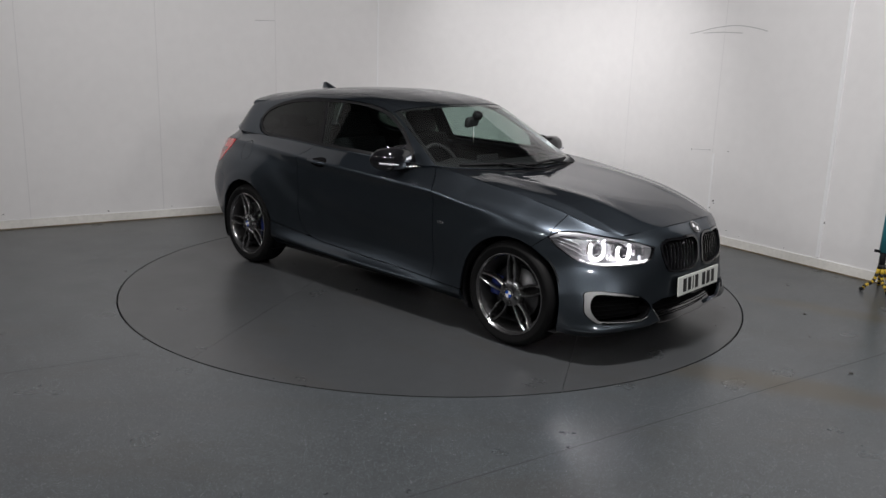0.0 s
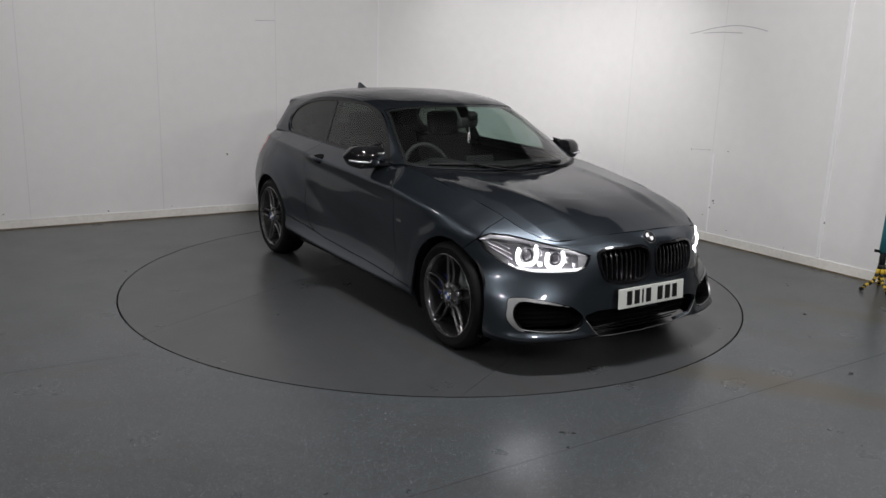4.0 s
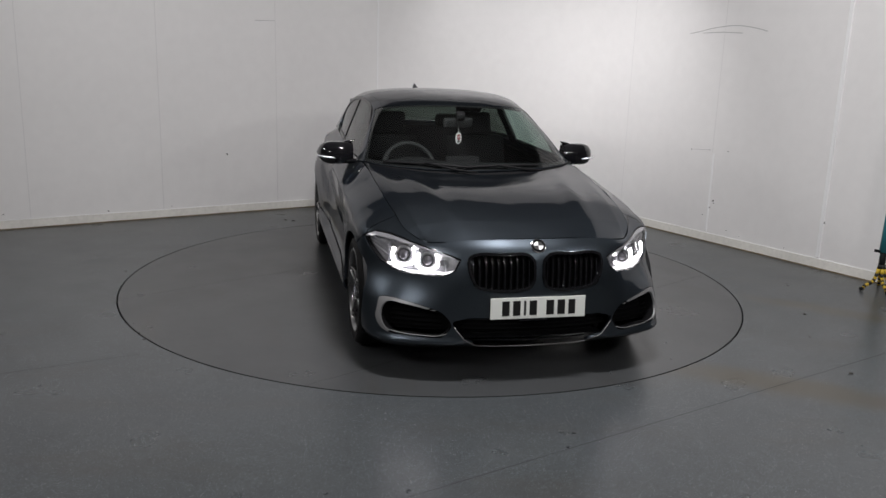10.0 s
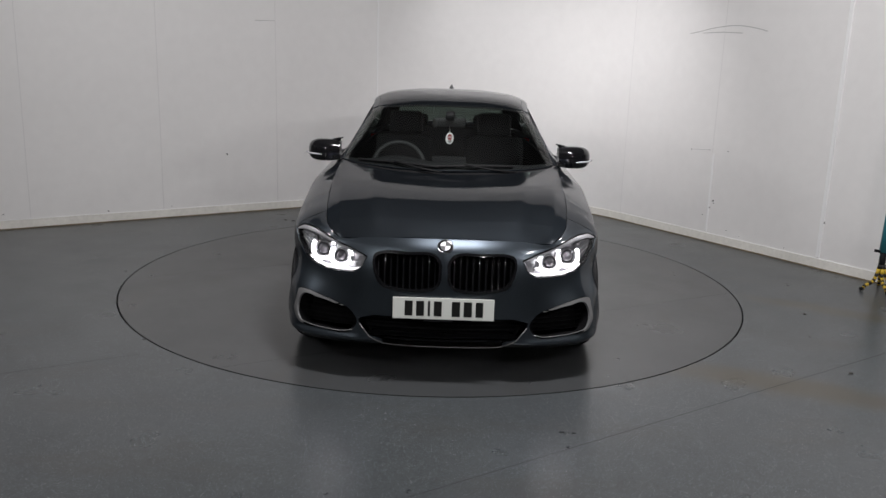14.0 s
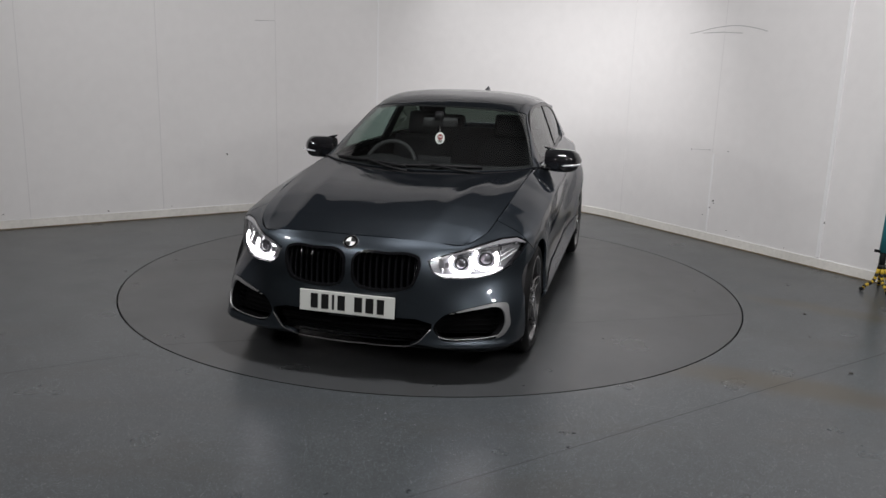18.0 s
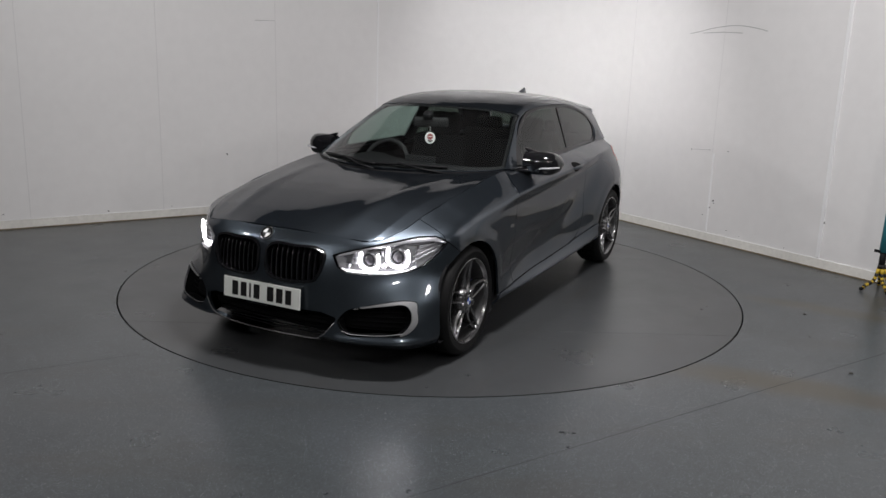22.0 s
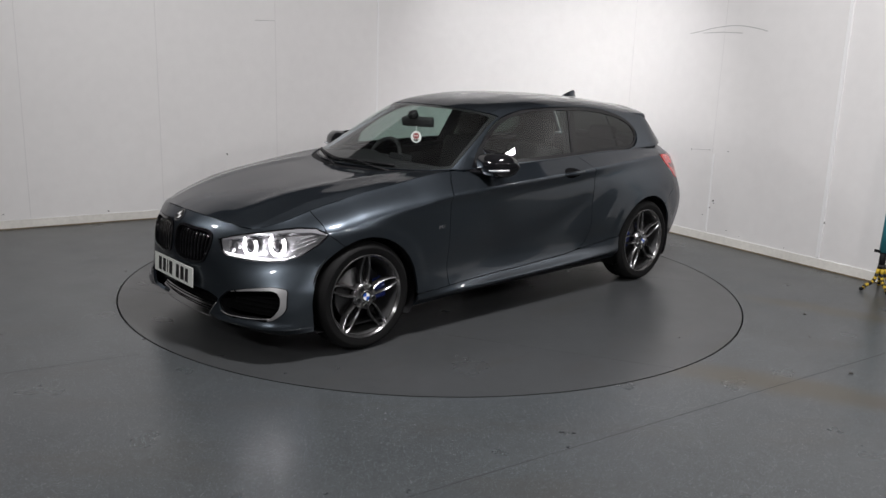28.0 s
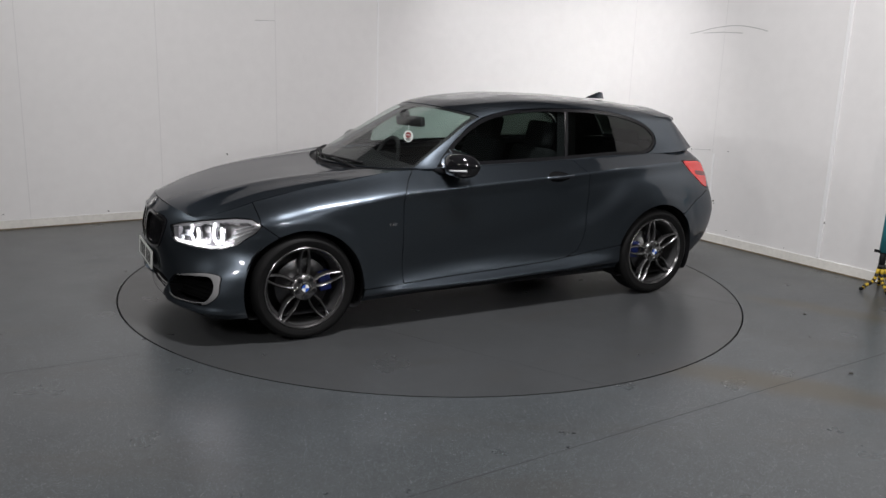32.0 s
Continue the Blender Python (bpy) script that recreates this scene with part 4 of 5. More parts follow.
def around_side(x, z):
    """How far out the flank reaches at that place in side view."""
    d = np.hypot(SIDE_P[:, 0] - x, SIDE_P[:, 2] - z)
    k = np.argsort(d)[:4]
    w = 1 / (d[k] + 1e-4)
    return float((SIDE_P[k, 1] * w).sum() / w.sum())


build_body()


# ---- nose: kidneys, intakes, plate, badge ----
def band_of(outline, width):
    g = nose(outline)
    return both(g, outside(lambda P, U: g(P, U) + width))


def roundel(radius):
    """The four quarters of a round badge in the plane x = 0, as two meshes."""
    light, blue = bmesh.new(), bmesh.new()
    for q in range(4):
        bm = light if q % 2 else blue
        pts = [(0, 0)] + [(radius * math.cos(math.radians(90 * q + a)), radius * math.sin(math.radians(90 * q + a))) for a in range(0, 91, 15)]
        bm.faces.new([bm.verts.new((0.0, a, b)) for a, b in pts])
    return light, blue


def badge(parent, m, radius, dark_blue):
    b = pivot("roundel", parent)
    b.matrix_basis = m
    verts, faces = lathe([(radius, -.004), (radius, .002), (radius * .93, .005), (radius * .88, .004)], 40)
    part_from("ring", [(y, x, z) for x, y, z in verts], [f[::-1] for f in faces], CHROME, b, "chrome ring")
    verts, faces = lathe([(radius * .90, .002), (radius * .66, .0045), (radius * .62, .004)], 40)
    part_from("band", [(y, x, z) for x, y, z in verts], [f[::-1] for f in faces], BLACK_GLOSS, b, "black band")
    light, blue = roundel(radius * .64)
    for bm, mat, name in ((light, WHITE, "white_quarter"), (blue, BLUE if dark_blue else INK, "dark_quarter")):
        bmesh.ops.translate(bm, verts=bm.verts, vec=(.0045, 0, 0))
        part(name, bm, mat, b, smooth=False)
    return b


def build_nose():
    for flip in (1, -1):
        grille = pivot("kidney_grille", car)
        tagged(grille, "gloss black kidney-shaped grille with upright slats")

        def put(name, sheet, mat, label="", rim=.012, parent=None):
            return panel(name, sheet if flip > 0 else sheet.mirrored(), mat, parent or grille, label, rim=rim)
        put("grille_frame", FRONT.cut(band_of(KIDNEY, .013), -.0005).moved(.007), BLACK_GLOSS, "gloss black frame", rim=.03)
        put("grille_backing", FRONT.cut(kidney_f, .004).moved(-.06), BLACK_MATT, rim=0)
        for k in range(10):
            y = .048 + .0325 * k
            lo, hi = kidney_span(y)
            bm = bmesh.new()
            zs = np.linspace(lo + .008, hi - .008, 9)
            w = .0052
            rows = []
            for i, z in enumerate(zs):
                tip = .030 * max(0.0, (z - (hi - .04)) / .032) ** 2
                x = nose_x(y, z) - .012 - tip
                rows.append([bm.verts.new((x - dx, flip * (y + dy), z)) for dx, dy in ((.035, -w), (.004, -w), (0, -w * .4), (0, w * .4), (.004, w), (.035, w))])
            for a, b in zip(rows, rows[1:]):
                for j in range(5):
                    q = (a[j], a[j + 1], b[j + 1], b[j])
                    bm.faces.new(q if flip > 0 else q[::-1])
            part("slat", bm, BLACK_GLOSS, grille)
        fog = pivot("side_intake", car)
        tagged(fog, "black corner air intake in a satin grey bracket")
        ring = both(fog_trim_f, outside(fog_hole_f), lambda P, U: .50 - P[:, 1], lambda P, U: np.minimum(.274 - P[:, 2], .755 - P[:, 1]))
        put("bracket", FRONT.cut(ring, -.001).moved(.004), SATIN, "satin grey bracket", rim=.010, parent=fog)
        put("backing", FRONT.cut(fog_trim_f, .004).moved(-.095), DEEP_BLACK, rim=0, parent=fog)
        put("inner_wall", FRONT.cut(both(fog_trim_f, outside(fog_hole_f)), -.001).moved(-.008), DEEP_BLACK, rim=.08, parent=fog)
        for k in range(5):
            z = .278 + .024 * k
            bm = bmesh.new()
            pts = [(nose_x(y, z) - .08, flip * y, z) for y in np.linspace(.475 + .004 * k, .762 - .006 * max(k - 2, 0), 12)]
            tube(bm, pts, .0028, 6)
            part("bar", bm, DEEP_BLACK, fog)
    lower = pivot("lower_intake", car)
    tagged(lower, "wide black lower air intake")
    panel("backing", FRONT.cut(intake_f, .004).moved(-.07), DEEP_BLACK, lower, double=True, rim=0)
    for k in range(6):
        z = .212 + .023 * k
        half = .31 + (.055 * k / 2 if k < 4 else .10)
        bm = bmesh.new()
        tube(bm, [(nose_x(y, z) - .058, y, z) for y in np.linspace(-half, half, 17)], .0035, 6)
        part("bar", bm, DEEP_BLACK, lower)
    lip = [(y, .1855 if abs(y) < .3 else .1855 + .055 * ((abs(y) - .3) / .085) ** 1.15) for y in np.linspace(-.385, .385, 41)]
    lip = [(-.437, .305), (-.41, .272)] + lip + [(.41, .272), (.437, .305)]
    # Satin bar in place of the highlight on the painted lip edge.
    bm = bmesh.new()
    tube(bm, [(nose_x(y, z) + .002, y, z) for y, z in lip], .0024, 8)
    part("lip_highlight", bm, SATIN, lower, "thin satin bar drawn as the highlight along the lip")
    for flip in (1, -1):
        bm = bmesh.new()
        tube(bm, [(nose_x(y, z) + .001, flip * y, z) for y, z in spline(((.475, .266), (.52, .254), (.60, .252), (.69, .255), (.765, .264)), 6)], .0026, 6)
        part("intake_strip", bm, SATIN, car, "thin bright strip under the corner intake")
    # Number plate: white, with plain dark bars for its characters.
    plate = pivot("number_plate", car, (2.112, 0, .412), Matrix.Rotation(radians(-3.5), 4, "Y"))
    tagged(plate, "white number plate with black characters")
    bm = bmesh.new()
    box(bm, -.006, 0, -.26, .26, -.0565, .0565, .003)
    part("board", bm, PLATE_WHITE, plate, smooth=False)
    x0 = -.198
    for w in (.040, .040, .012, .040, -.033, .042, .042, .038):
        if w > 0:
            bm = bmesh.new()
            box(bm, 0, .0012, x0, x0 + w, -.039, .039)
            part("bar", bm, INK, plate, smooth=False)
            x0 += w + .019
        else:
            x0 -= w
    bm = bmesh.new()
    box(bm, -.004, -.001, -.10, .05, -.068, -.0575)
    part("bar", bm, BLACK_GLOSS, plate, smooth=False)
    badge(car, Matrix.Translation((nose_x(0, .727) + .004, 0, .727)) @ Matrix.Rotation(radians(-42), 4, "Y"), .041, False)


def kidney_span(y):
    zs = []
    for (a, b), (c, d) in zip(KIDNEY, KIDNEY[1:] + KIDNEY[:1]):
        if (a <= y) != (c <= y):
            zs.append(b + (d - b) * (y - a) / (c - a))
    return min(zs), max(zs)


build_nose()


# ---- lamps ----
def build_lamps():
    for flip in (1, -1):
        lamp = pivot("headlight", car)
        tagged(lamp, "lit headlight with two bright rings behind clear cover")

        def put(name, sheet, mat, label="", rim=0.0):
            return panel(name, sheet if flip > 0 else sheet.mirrored(), mat, lamp, label, rim=rim)
        put("cover", FRONT.cut(headlight_f, -.004).moved(-.001), LENS, "clear cover").visible_shadow = False
        put("seal", FRONT.cut(both(headlight_f, outside(lambda P, U: headlight_f(P, U) + .004)), 0).moved(-.003), BLACK_GLOSS, "black seal", rim=.03)
        put("housing", FRONT.cut(headlight_f, .002).moved(-.068), LAMP_DARK, "dark housing")
        brow = both(lambda P, U: headlight_f(P, U) + .0025, unrolled(((1.95, .70), (2.2, .650), (3.0, .685), (4.0, .712), (4.6, .717), (4.95, .70), (5.1, .75), (3.0, .80))))
        put("brow", FRONT.cut(brow, 0).moved(-.004), LAMP_SILVER, "pale silver brow", rim=.05)
        sill = both(lambda P, U: headlight_f(P, U) + .006, unrolled(((2.2, .60), (2.45, .582), (3.0, .572), (3.6, .567), (4.0, .575), (4.2, .59), (4.3, .50), (2.2, .50))))
        put("lower_strip", FRONT.cut(sill, 0).moved(-.012), GLOW_SOFT, "lower reflector edge with ring light added as glow", rim=.03)
        corner = both(lambda P, U: headlight_f(P, U) + .004, unrolled(((4.22, .58), (4.9, .64), (5.2, .70), (4.6, .715), (4.28, .70))))
        put("outer_reflector", FRONT.cut(corner, 0).moved(-.036), LAMP_SILVER, "pale outer reflector", rim=.02)
        inner = both(lambda P, U: headlight_f(P, U) + .008, unrolled(((2.0, .66), (2.34, .66), (2.40, .60), (2.5, .55), (2.0, .55))))
        put("inner_strip", FRONT.cut(inner, 0).moved(-.02), LAMP_SILVER, rim=.03)
        for s, z, r, name in ((2.98, .632, .050, "inner_ring"), (3.74, .643, .055, "outer_ring")):
            c, n = around(s, z, .026)
            face = (Vector((1, 0, 0)) * 4 + n).normalized()
            q = face.to_track_quat("X", "Z").to_matrix().to_4x4()
            m = Matrix.Translation((c.x, flip * c.y, c.z)) @ (q if flip > 0 else Matrix.Diagonal((1, -1, 1, 1)) @ q @ Matrix.Diagonal((1, -1, 1, 1)))
            for wide, thick in ((1.0, .0046), (.83, .0026)):
                arc = []
                for k in range(33):
                    a = math.radians(140 + 260 * k / 32)
                    ca, sa = math.cos(a), math.sin(a)
                    arc.append(m @ Vector((.006 * (1 - wide), r * wide * 1.16 * math.copysign(abs(ca) ** .8, ca), r * wide * 1.06 * math.copysign(abs(sa) ** .8, sa))))
                bm = bmesh.new()
                tube(bm, arc, thick, 8)
                part(name, bm, GLOW, lamp, "bright white ring")
            verts, faces = lathe([(r * .80, -.03), (r * .80, .0), (r * .66, .006), (r * .64, -.012)], 32)
            part_from("bezel", [m @ Vector((y, x, zz)) for x, y, zz in verts], faces, LAMP_DARK, lamp, "grey bezel")
            verts, faces = lathe([(r * .64, -.012), (r * .55, .002), (r * .35, .012), (r * .15, .0165), (.0003, .017)], 28)
            part_from("projector", [m @ Vector((y, x, zz)) for x, y, zz in verts], faces, LAMP_LENS, lamp, "grey projector lens")
        for k, (s0, s1, z0, z1) in enumerate(((4.12, 4.72, .612, .668), (4.15, 4.80, .640, .690), (4.2, 4.72, .668, .708))):
            bm = bmesh.new()
            pts = []
            for u in np.linspace(0, 1, 7):
                p, n = around(s0 + (s1 - s0) * u, z0 + (z1 - z0) * u, .034 - .012 * u)
                pts.append((p.x, flip * p.y, p.z))
            tube(bm, pts, .0045, 6)
            part("reflector_strip", bm, LAMP_SILVER, lamp, "silver strip")
        for s0, z0 in ((2.45, .60), (2.62, .63), (3.38, .60), (3.36, .66)):
            p, n = around(s0, z0, .04)
            bm = bmesh.new()
            box(bm, -.012, .012, -.012, .012, -.016, .016, .004, Matrix.Translation((p.x, flip * p.y, p.z)))
            part("reflector_block", bm, LAMP_SILVER, lamp, "silver reflector block")
        red = pivot("tail_light", car)
        tagged(red, "red tail light wrapped round the rear corner")
        sh = BODY.cut(tail_f, -.002).moved(.002)
        panel("lens", sh if flip > 0 else sh.mirrored(), RED_LENS, red, "red lens", rim=.02)
        sh = BODY.cut(both(lambda P, U: tail_f(P, U) + .004, unrolled(((13.3, .893), (14.3, .864), (14.3, .830), (13.3, .862)))), 0).moved(.0035)
        panel("band", sh if flip > 0 else sh.mirrored(), RED_DARK, red, "darker red band", rim=0)


LAMP_LENS = material("projector_lens", (0.13, 0.125, 0.14), 0.18, metal=0.5, coat=0.6)
LAMP_DARK = material("lamp_housing", (0.20, 0.20, 0.21), 0.3, metal=0.5)
LAMP_SILVER = material("lamp_silver", (0.46, 0.46, 0.48), 0.25, metal=0.6)
# Emission imitates ring light caught by the lower reflector edge.
GLOW_SOFT = material("reflector_glow", (0.8, 0.8, 0.82), 0.3, emit=(1.0, 0.97, 1.0), power=1.6)
RED_DARK = material("dark_red_lens", (0.16, 0.006, 0.006), 0.15, coat=0.5)
build_lamps()


# ---- wheels ----
def build_wheel():
    """A wheel whose outer face looks along y; its parts hang on an empty at the hub."""
    w = new("wheel")
    r = .318
    prof = [(.232, -.205), (r - .045, -.212), (r - .016, -.200), (r - .003, -.180), (r, -.165)]
    for g in (-.150, -.115, -.080):
        prof += [(r, g + .012), (r, g + .004), (r - .007, g + .003), (r - .007, g - .003), (r, g - .004)][::-1]
    prof += [(r, -.035), (r - .003, -.022), (r - .014, -.006), (r - .030, .0045), (r - .034, .0055), (r - .037, .0045), (.262, .003), (.250, -.002), (.243, -.010)]
    verts, faces = lathe(prof, 72)
    part_from("tyre", verts, [f[::-1] for f in faces], RUBBER, w, "black tyre", sharp=40)
    verts, faces = lathe([(.243, -.195), (.243, -.014), (.2475, -.006), (.2475, .0), (.245, .002), (.240, .001), (.237, -.004), (.232, -.010), (.229, -.020)], 72)
    rim = part_from("rim", verts, [f[::-1] for f in faces], RIM, w, "dark grey alloy rim", sharp=40)
    verts, faces = lathe([(.229, -.020), (.215, -.05), (.208, -.19), (.06, -.195)], 64)
    part_from("barrel", verts, [f[::-1] for f in faces], BARREL, w, "inside of the rim, its shade put into the colour", sharp=40)
    verts, faces = lathe([(.082, -.06), (.078, -.024), (.066, -.014), (.036, -.012), (.0003, -.012)], 40)
    part_from("hub", verts, [f[::-1] for f in faces], RIM, w)
    for k in range(5):
        a0 = k * math.tau / 5
        for s in (1, -1):
            bm = bmesh.new()
            rows = []
            for i in range(13):
                u = i / 12
                rad = .045 + (.239 - .045) * u
                off = s * (.0095 + .019 * math.sin(math.pi * min(u * 1.02, 1)) ** .85 + .003 * u)
                wid = .0092 - .002 * u + .005 * max(0, u - .8) / .2
                lift = -.013 - .012 * math.sin(math.pi * u) + .009 * u
                ring = []
                for dx, dy in ((-1, -.045), (-1, -.012), (-.45, -.002), (0, .0015), (.45, -.002), (1, -.012), (1, -.045)):
                    lx, ly = rad, off + wid * dx * s
                    ring.append(bm.verts.new((lx * math.cos(a0) - ly * math.sin(a0), lift + dy, lx * math.sin(a0) + ly * math.cos(a0))))
                rows.append(ring)
            for p, q in zip(rows, rows[1:]):
                for j in range(6):
                    f = (p[j], p[j + 1], q[j + 1], q[j])
                    bm.faces.new(f if s > 0 else f[::-1])
            sp = part("spoke", bm, RIM, w)
            sp.data.set_sharp_from_angle(angle=radians(38))
        # A black cap draws the shade down each bolt hole.
        bm = bmesh.new()
        ab = a0 + math.pi / 5
        bmesh.ops.create_cone(bm, cap_ends=True, segments=8, radius1=.0125, radius2=.0115, depth=.018, matrix=Matrix.Translation((.056 * math.cos(ab), -.012, .056 * math.sin(ab))) @ Matrix.Rotation(radians(90), 4, "X"))
        part("wheel_bolt", bm, BLACK_GLOSS, w, smooth=False)
        verts, faces = lathe([(.0175, -.012), (.0165, .001), (.0135, .002), (.0125, -.006)], 20)
        part_from("bolt_seat", [(x + .056 * math.cos(ab), y - .006, z + .056 * math.sin(ab)) for x, y, z in verts], [f[::-1] for f in faces], RIM, w)
    badge(w, Matrix.Translation((0, -.0095, 0)) @ Matrix.Rotation(radians(90), 4, "Z"), .0355, True)
    verts, faces = lathe([(.165, -.105), (.165, -.085), (.162, -.083), (.085, -.083), (.083, -.075), (.0003, -.075)], 48)
    part_from("brake_disc", verts, [f[::-1] for f in faces], DISC_STEEL, w, "steel brake disc")
    return w


# Rim alloy darkened: the shade inside the wheel is in its colour.
BARREL = material("shaded_alloy", (0.035, 0.035, 0.036), 0.5, metal=0.3)
DISC_STEEL = material("brake_steel", (0.09, 0.09, 0.092), 0.35, metal=1.0, vary=0.1, scale=30)
CALIPER = material("blue_caliper_paint", (0.008, 0.022, 0.16), 0.3, coat=0.4)


def place_wheels():
    first = build_wheel()
    spots = ((FRONT_AXLE, .872, 92, True), (REAR_AXLE, .882, 80, False), (FRONT_AXLE, -.872, 90, True), (REAR_AXLE, -.882, 70, False))
    for i, (x, y, angle, is_front) in enumerate(spots):
        turn = Matrix.Rotation(radians(-(angle)), 4, "Y") if y > 0 else Matrix.Rotation(math.pi, 4, "Z") @ Matrix.Rotation(radians(angle + (180 if is_front else 0)), 4, "Y")
        m = Matrix.Translation((x, y, .318)) @ turn
        w = copy_thing(first, m) if i else first
        w.parent = car
        w.matrix_basis = m
    for i, (w, (x, y, angle, is_front)) in enumerate(zip([o for o in car.children if o.name.split(".")[0] == "wheel"], spots)):
        side_sign = 1 if w.matrix_basis.translation.y > 0 else -1
        front_one = w.matrix_basis.translation.x > 0
        bm = bmesh.new()
        box(bm, .105, .180, -.118, -.060, -.06, .06, .012)
        # towards the rear on the front axle, towards the front on the rear axle
        way = Vector((-1 if front_one else 1, 0, .12)).normalized()
        local = w.matrix_basis.to_3x3().inverted() @ way
        bmesh.ops.transform(bm, matrix=Matrix.Rotation(-math.atan2(local.z, local.x), 4, "Y"), verts=bm.verts)
        part("brake_caliper", bm, CALIPER, w, "blue brake caliper")


place_wheels()


# ---- mirrors, aerial, wipers, fender marks ----
def build_trim():
    for flip in (1, -1):
        mirror = pivot("wing_mirror", car)
        tagged(mirror, "gloss black horned wing mirror with a slim indicator strip")
        # shell: rings across y, flat at the back, swept at the front
        bm = bmesh.new()
        rows, n = [], 18
        for i in range(13):
            u = i / 12
            y = .768 + .239 * u
            prof = (1 - max(0, (u - .55) / .45) ** 2.6) ** .5 if u > .55 else 1.0
            taper = .90 + .10 * min(u / .3, 1)
            h = .076 * taper * max(prof, .05)
            zc = 1.012 + .004 * u - .006 * u * u
            d = .150 * (.80 + .2 * min(u / .35, 1)) * max(prof, .06) ** .8
            xb = .262 + .05 * (1 - u) * .6
            ring = []
            for k in range(n):
                a = k * math.tau / n
                ca, sa = math.cos(a), math.sin(a)
                x = xb + (d * .5 + d * .5 * abs(ca) ** .8 * (1 if ca > 0 else -1) if ca > 0 else d * .5 - d * .5 * abs(ca) ** .35)
                z = zc + h * abs(sa) ** .75 * (1 if sa > 0 else -1) * (1 if ca < .2 or sa < 0 else 1 - .18 * ca)
                ring.append(bm.verts.new((x, flip * y, z)))
            rows.append(ring)
        for p, q in zip(rows, rows[1:]):
            for k in range(n):
                f = (p[k], p[(k + 1) % n], q[(k + 1) % n], q[k])
                bm.faces.new(f if flip < 0 else f[::-1])
        bm.faces.new(rows[0] if flip > 0 else rows[0][::-1])
        bm.faces.new(rows[-1][::-1] if flip > 0 else rows[-1])
        shell = part("shell", bm, BLACK_GLOSS, mirror)
        shell.data.set_sharp_from_angle(angle=radians(60))
        # horn that points inwards at the top
        bm = bmesh.new()
        rows = []
        for i in range(9):
            u = i / 8
            y = .845 - .095 * u
            c = Vector((.30 + .04 * u, flip * y, 1.062 + .040 * u ** .8))
            s = (1 - u) ** .8 + .10
            rows.append([bm.verts.new(c + Vector((dx * s, 0, dz * s))) for dx, dz in ((.055, -.012), (.045, .012), (0, .018), (-.035, .014), (-.04, -.022), (.0, -.03))])
        for p, q in zip(rows, rows[1:]):
            for k in range(6):
                f = (p[k], p[(k + 1) % 6], q[(k + 1) % 6], q[k])
                bm.faces.new(f if flip > 0 else f[::-1])
        bm.faces.new(rows[-1] if flip < 0 else rows[-1][::-1])
        part("horn", bm, BLACK_GLOSS, mirror)
        # foot to the door
        bm = bmesh.new()
        rows = []
        for i in range(7):
            u = i / 6
            c = Vector((.40 - .07 * u, flip * (.735 + .12 * u), .968 - .004 * math.sin(math.pi * u)))
            s = 1 - .25 * u
            rows.append([bm.verts.new(c + Vector((.075 * s * math.cos(a), 0, .018 * math.sin(a)))) for a in [k * math.tau / 12 for k in range(12)]])
        for p, q in zip(rows, rows[1:]):
            for k in range(12):
                f = (p[k], p[(k + 1) % 12], q[(k + 1) % 12], q[k])
                bm.faces.new(f if flip < 0 else f[::-1])
        part("foot", bm, BLACK_GLOSS, mirror)
        bm = bmesh.new()
        pts = [(.418 - .0 * u - .12 * max(0, u - .62) ** 1.5 * 2.1, flip * (.885 + .121 * u), .985 + .010 * u) for u in np.linspace(0, 1, 12)]
        tube(bm, pts, .0062, 8)
        part("indicator", bm, WHITE_CLEAR, mirror, "pale indicator strip")
        bm = bmesh.new()
        box(bm, .255, .262, *sorted((flip * .835, flip * .975)), .972, 1.048, .002)
        part("mirror_glass", bm, CHROME, mirror, "mirror glass", smooth=False)
        # small striped mark on the wing
        mark = pivot("wing_mark", car)
        tagged(mark, "small striped metal mark on the wing")
        for k, mat in enumerate((SATIN, INK, SATIN, CHROME, CHROME)):
            x, z = .812 - .010 * k, .658
            y = around_side(x, z + .01)
            bm = bmesh.new()
            w = .004 if k < 3 else .007
            for q in ((0, 0), (-w, 0), (-w - .005, .016), (-.005, .016)):
                bm.verts.new((x + q[0], flip * (y + .003), z + q[1]))
            bm.verts.ensure_lookup_table()
            bm.faces.new(list(bm.verts))
            ext = bmesh.ops.extrude_face_region(bm, geom=bm.faces[:])
            bmesh.ops.translate(bm, verts=[v for v in ext["geom"] if isinstance(v, bmesh.types.BMVert)], vec=(0, -flip * .004, 0))
            part("stripe", bm, mat, mark, smooth=False)
    # shark-fin aerial
    bm = bmesh.new()
    rows = []
    for i in range(8):
        u = i / 7
        z = .066 * u
        back, frontx = -1.475 + .018 * u, -1.285 - .135 * u ** 1.15
        w = .026 * (1 - u) + .004
        zz = 1.378 + z + .018 * (1 - u)
        rows.append([bm.verts.new(p) for p in ((frontx, 0, zz), ((frontx * 2 + back) / 3, w, zz - .002), ((frontx + back * 2) / 3, w, zz - .004), (back, 0, zz - .008), ((frontx + back * 2) / 3, -w, zz - .004), ((frontx * 2 + back) / 3, -w, zz - .002))])
    for p, q in zip(rows, rows[1:]):
        for k in range(6):
            bm.faces.new((p[k], p[(k + 1) % 6], q[(k + 1) % 6], q[k]))
    bm.faces.new(rows[-1])
    bmesh.ops.recalc_face_normals(bm, faces=bm.faces[:])
    part("aerial", bm, PAINT, car, "dark shark-fin aerial")
    # roof spoiler over the rear window
    across = np.linspace(-.555, .555, 31)
    at = lambda *v: np.interp(np.abs(across), (0, .31, .50, .56), v)
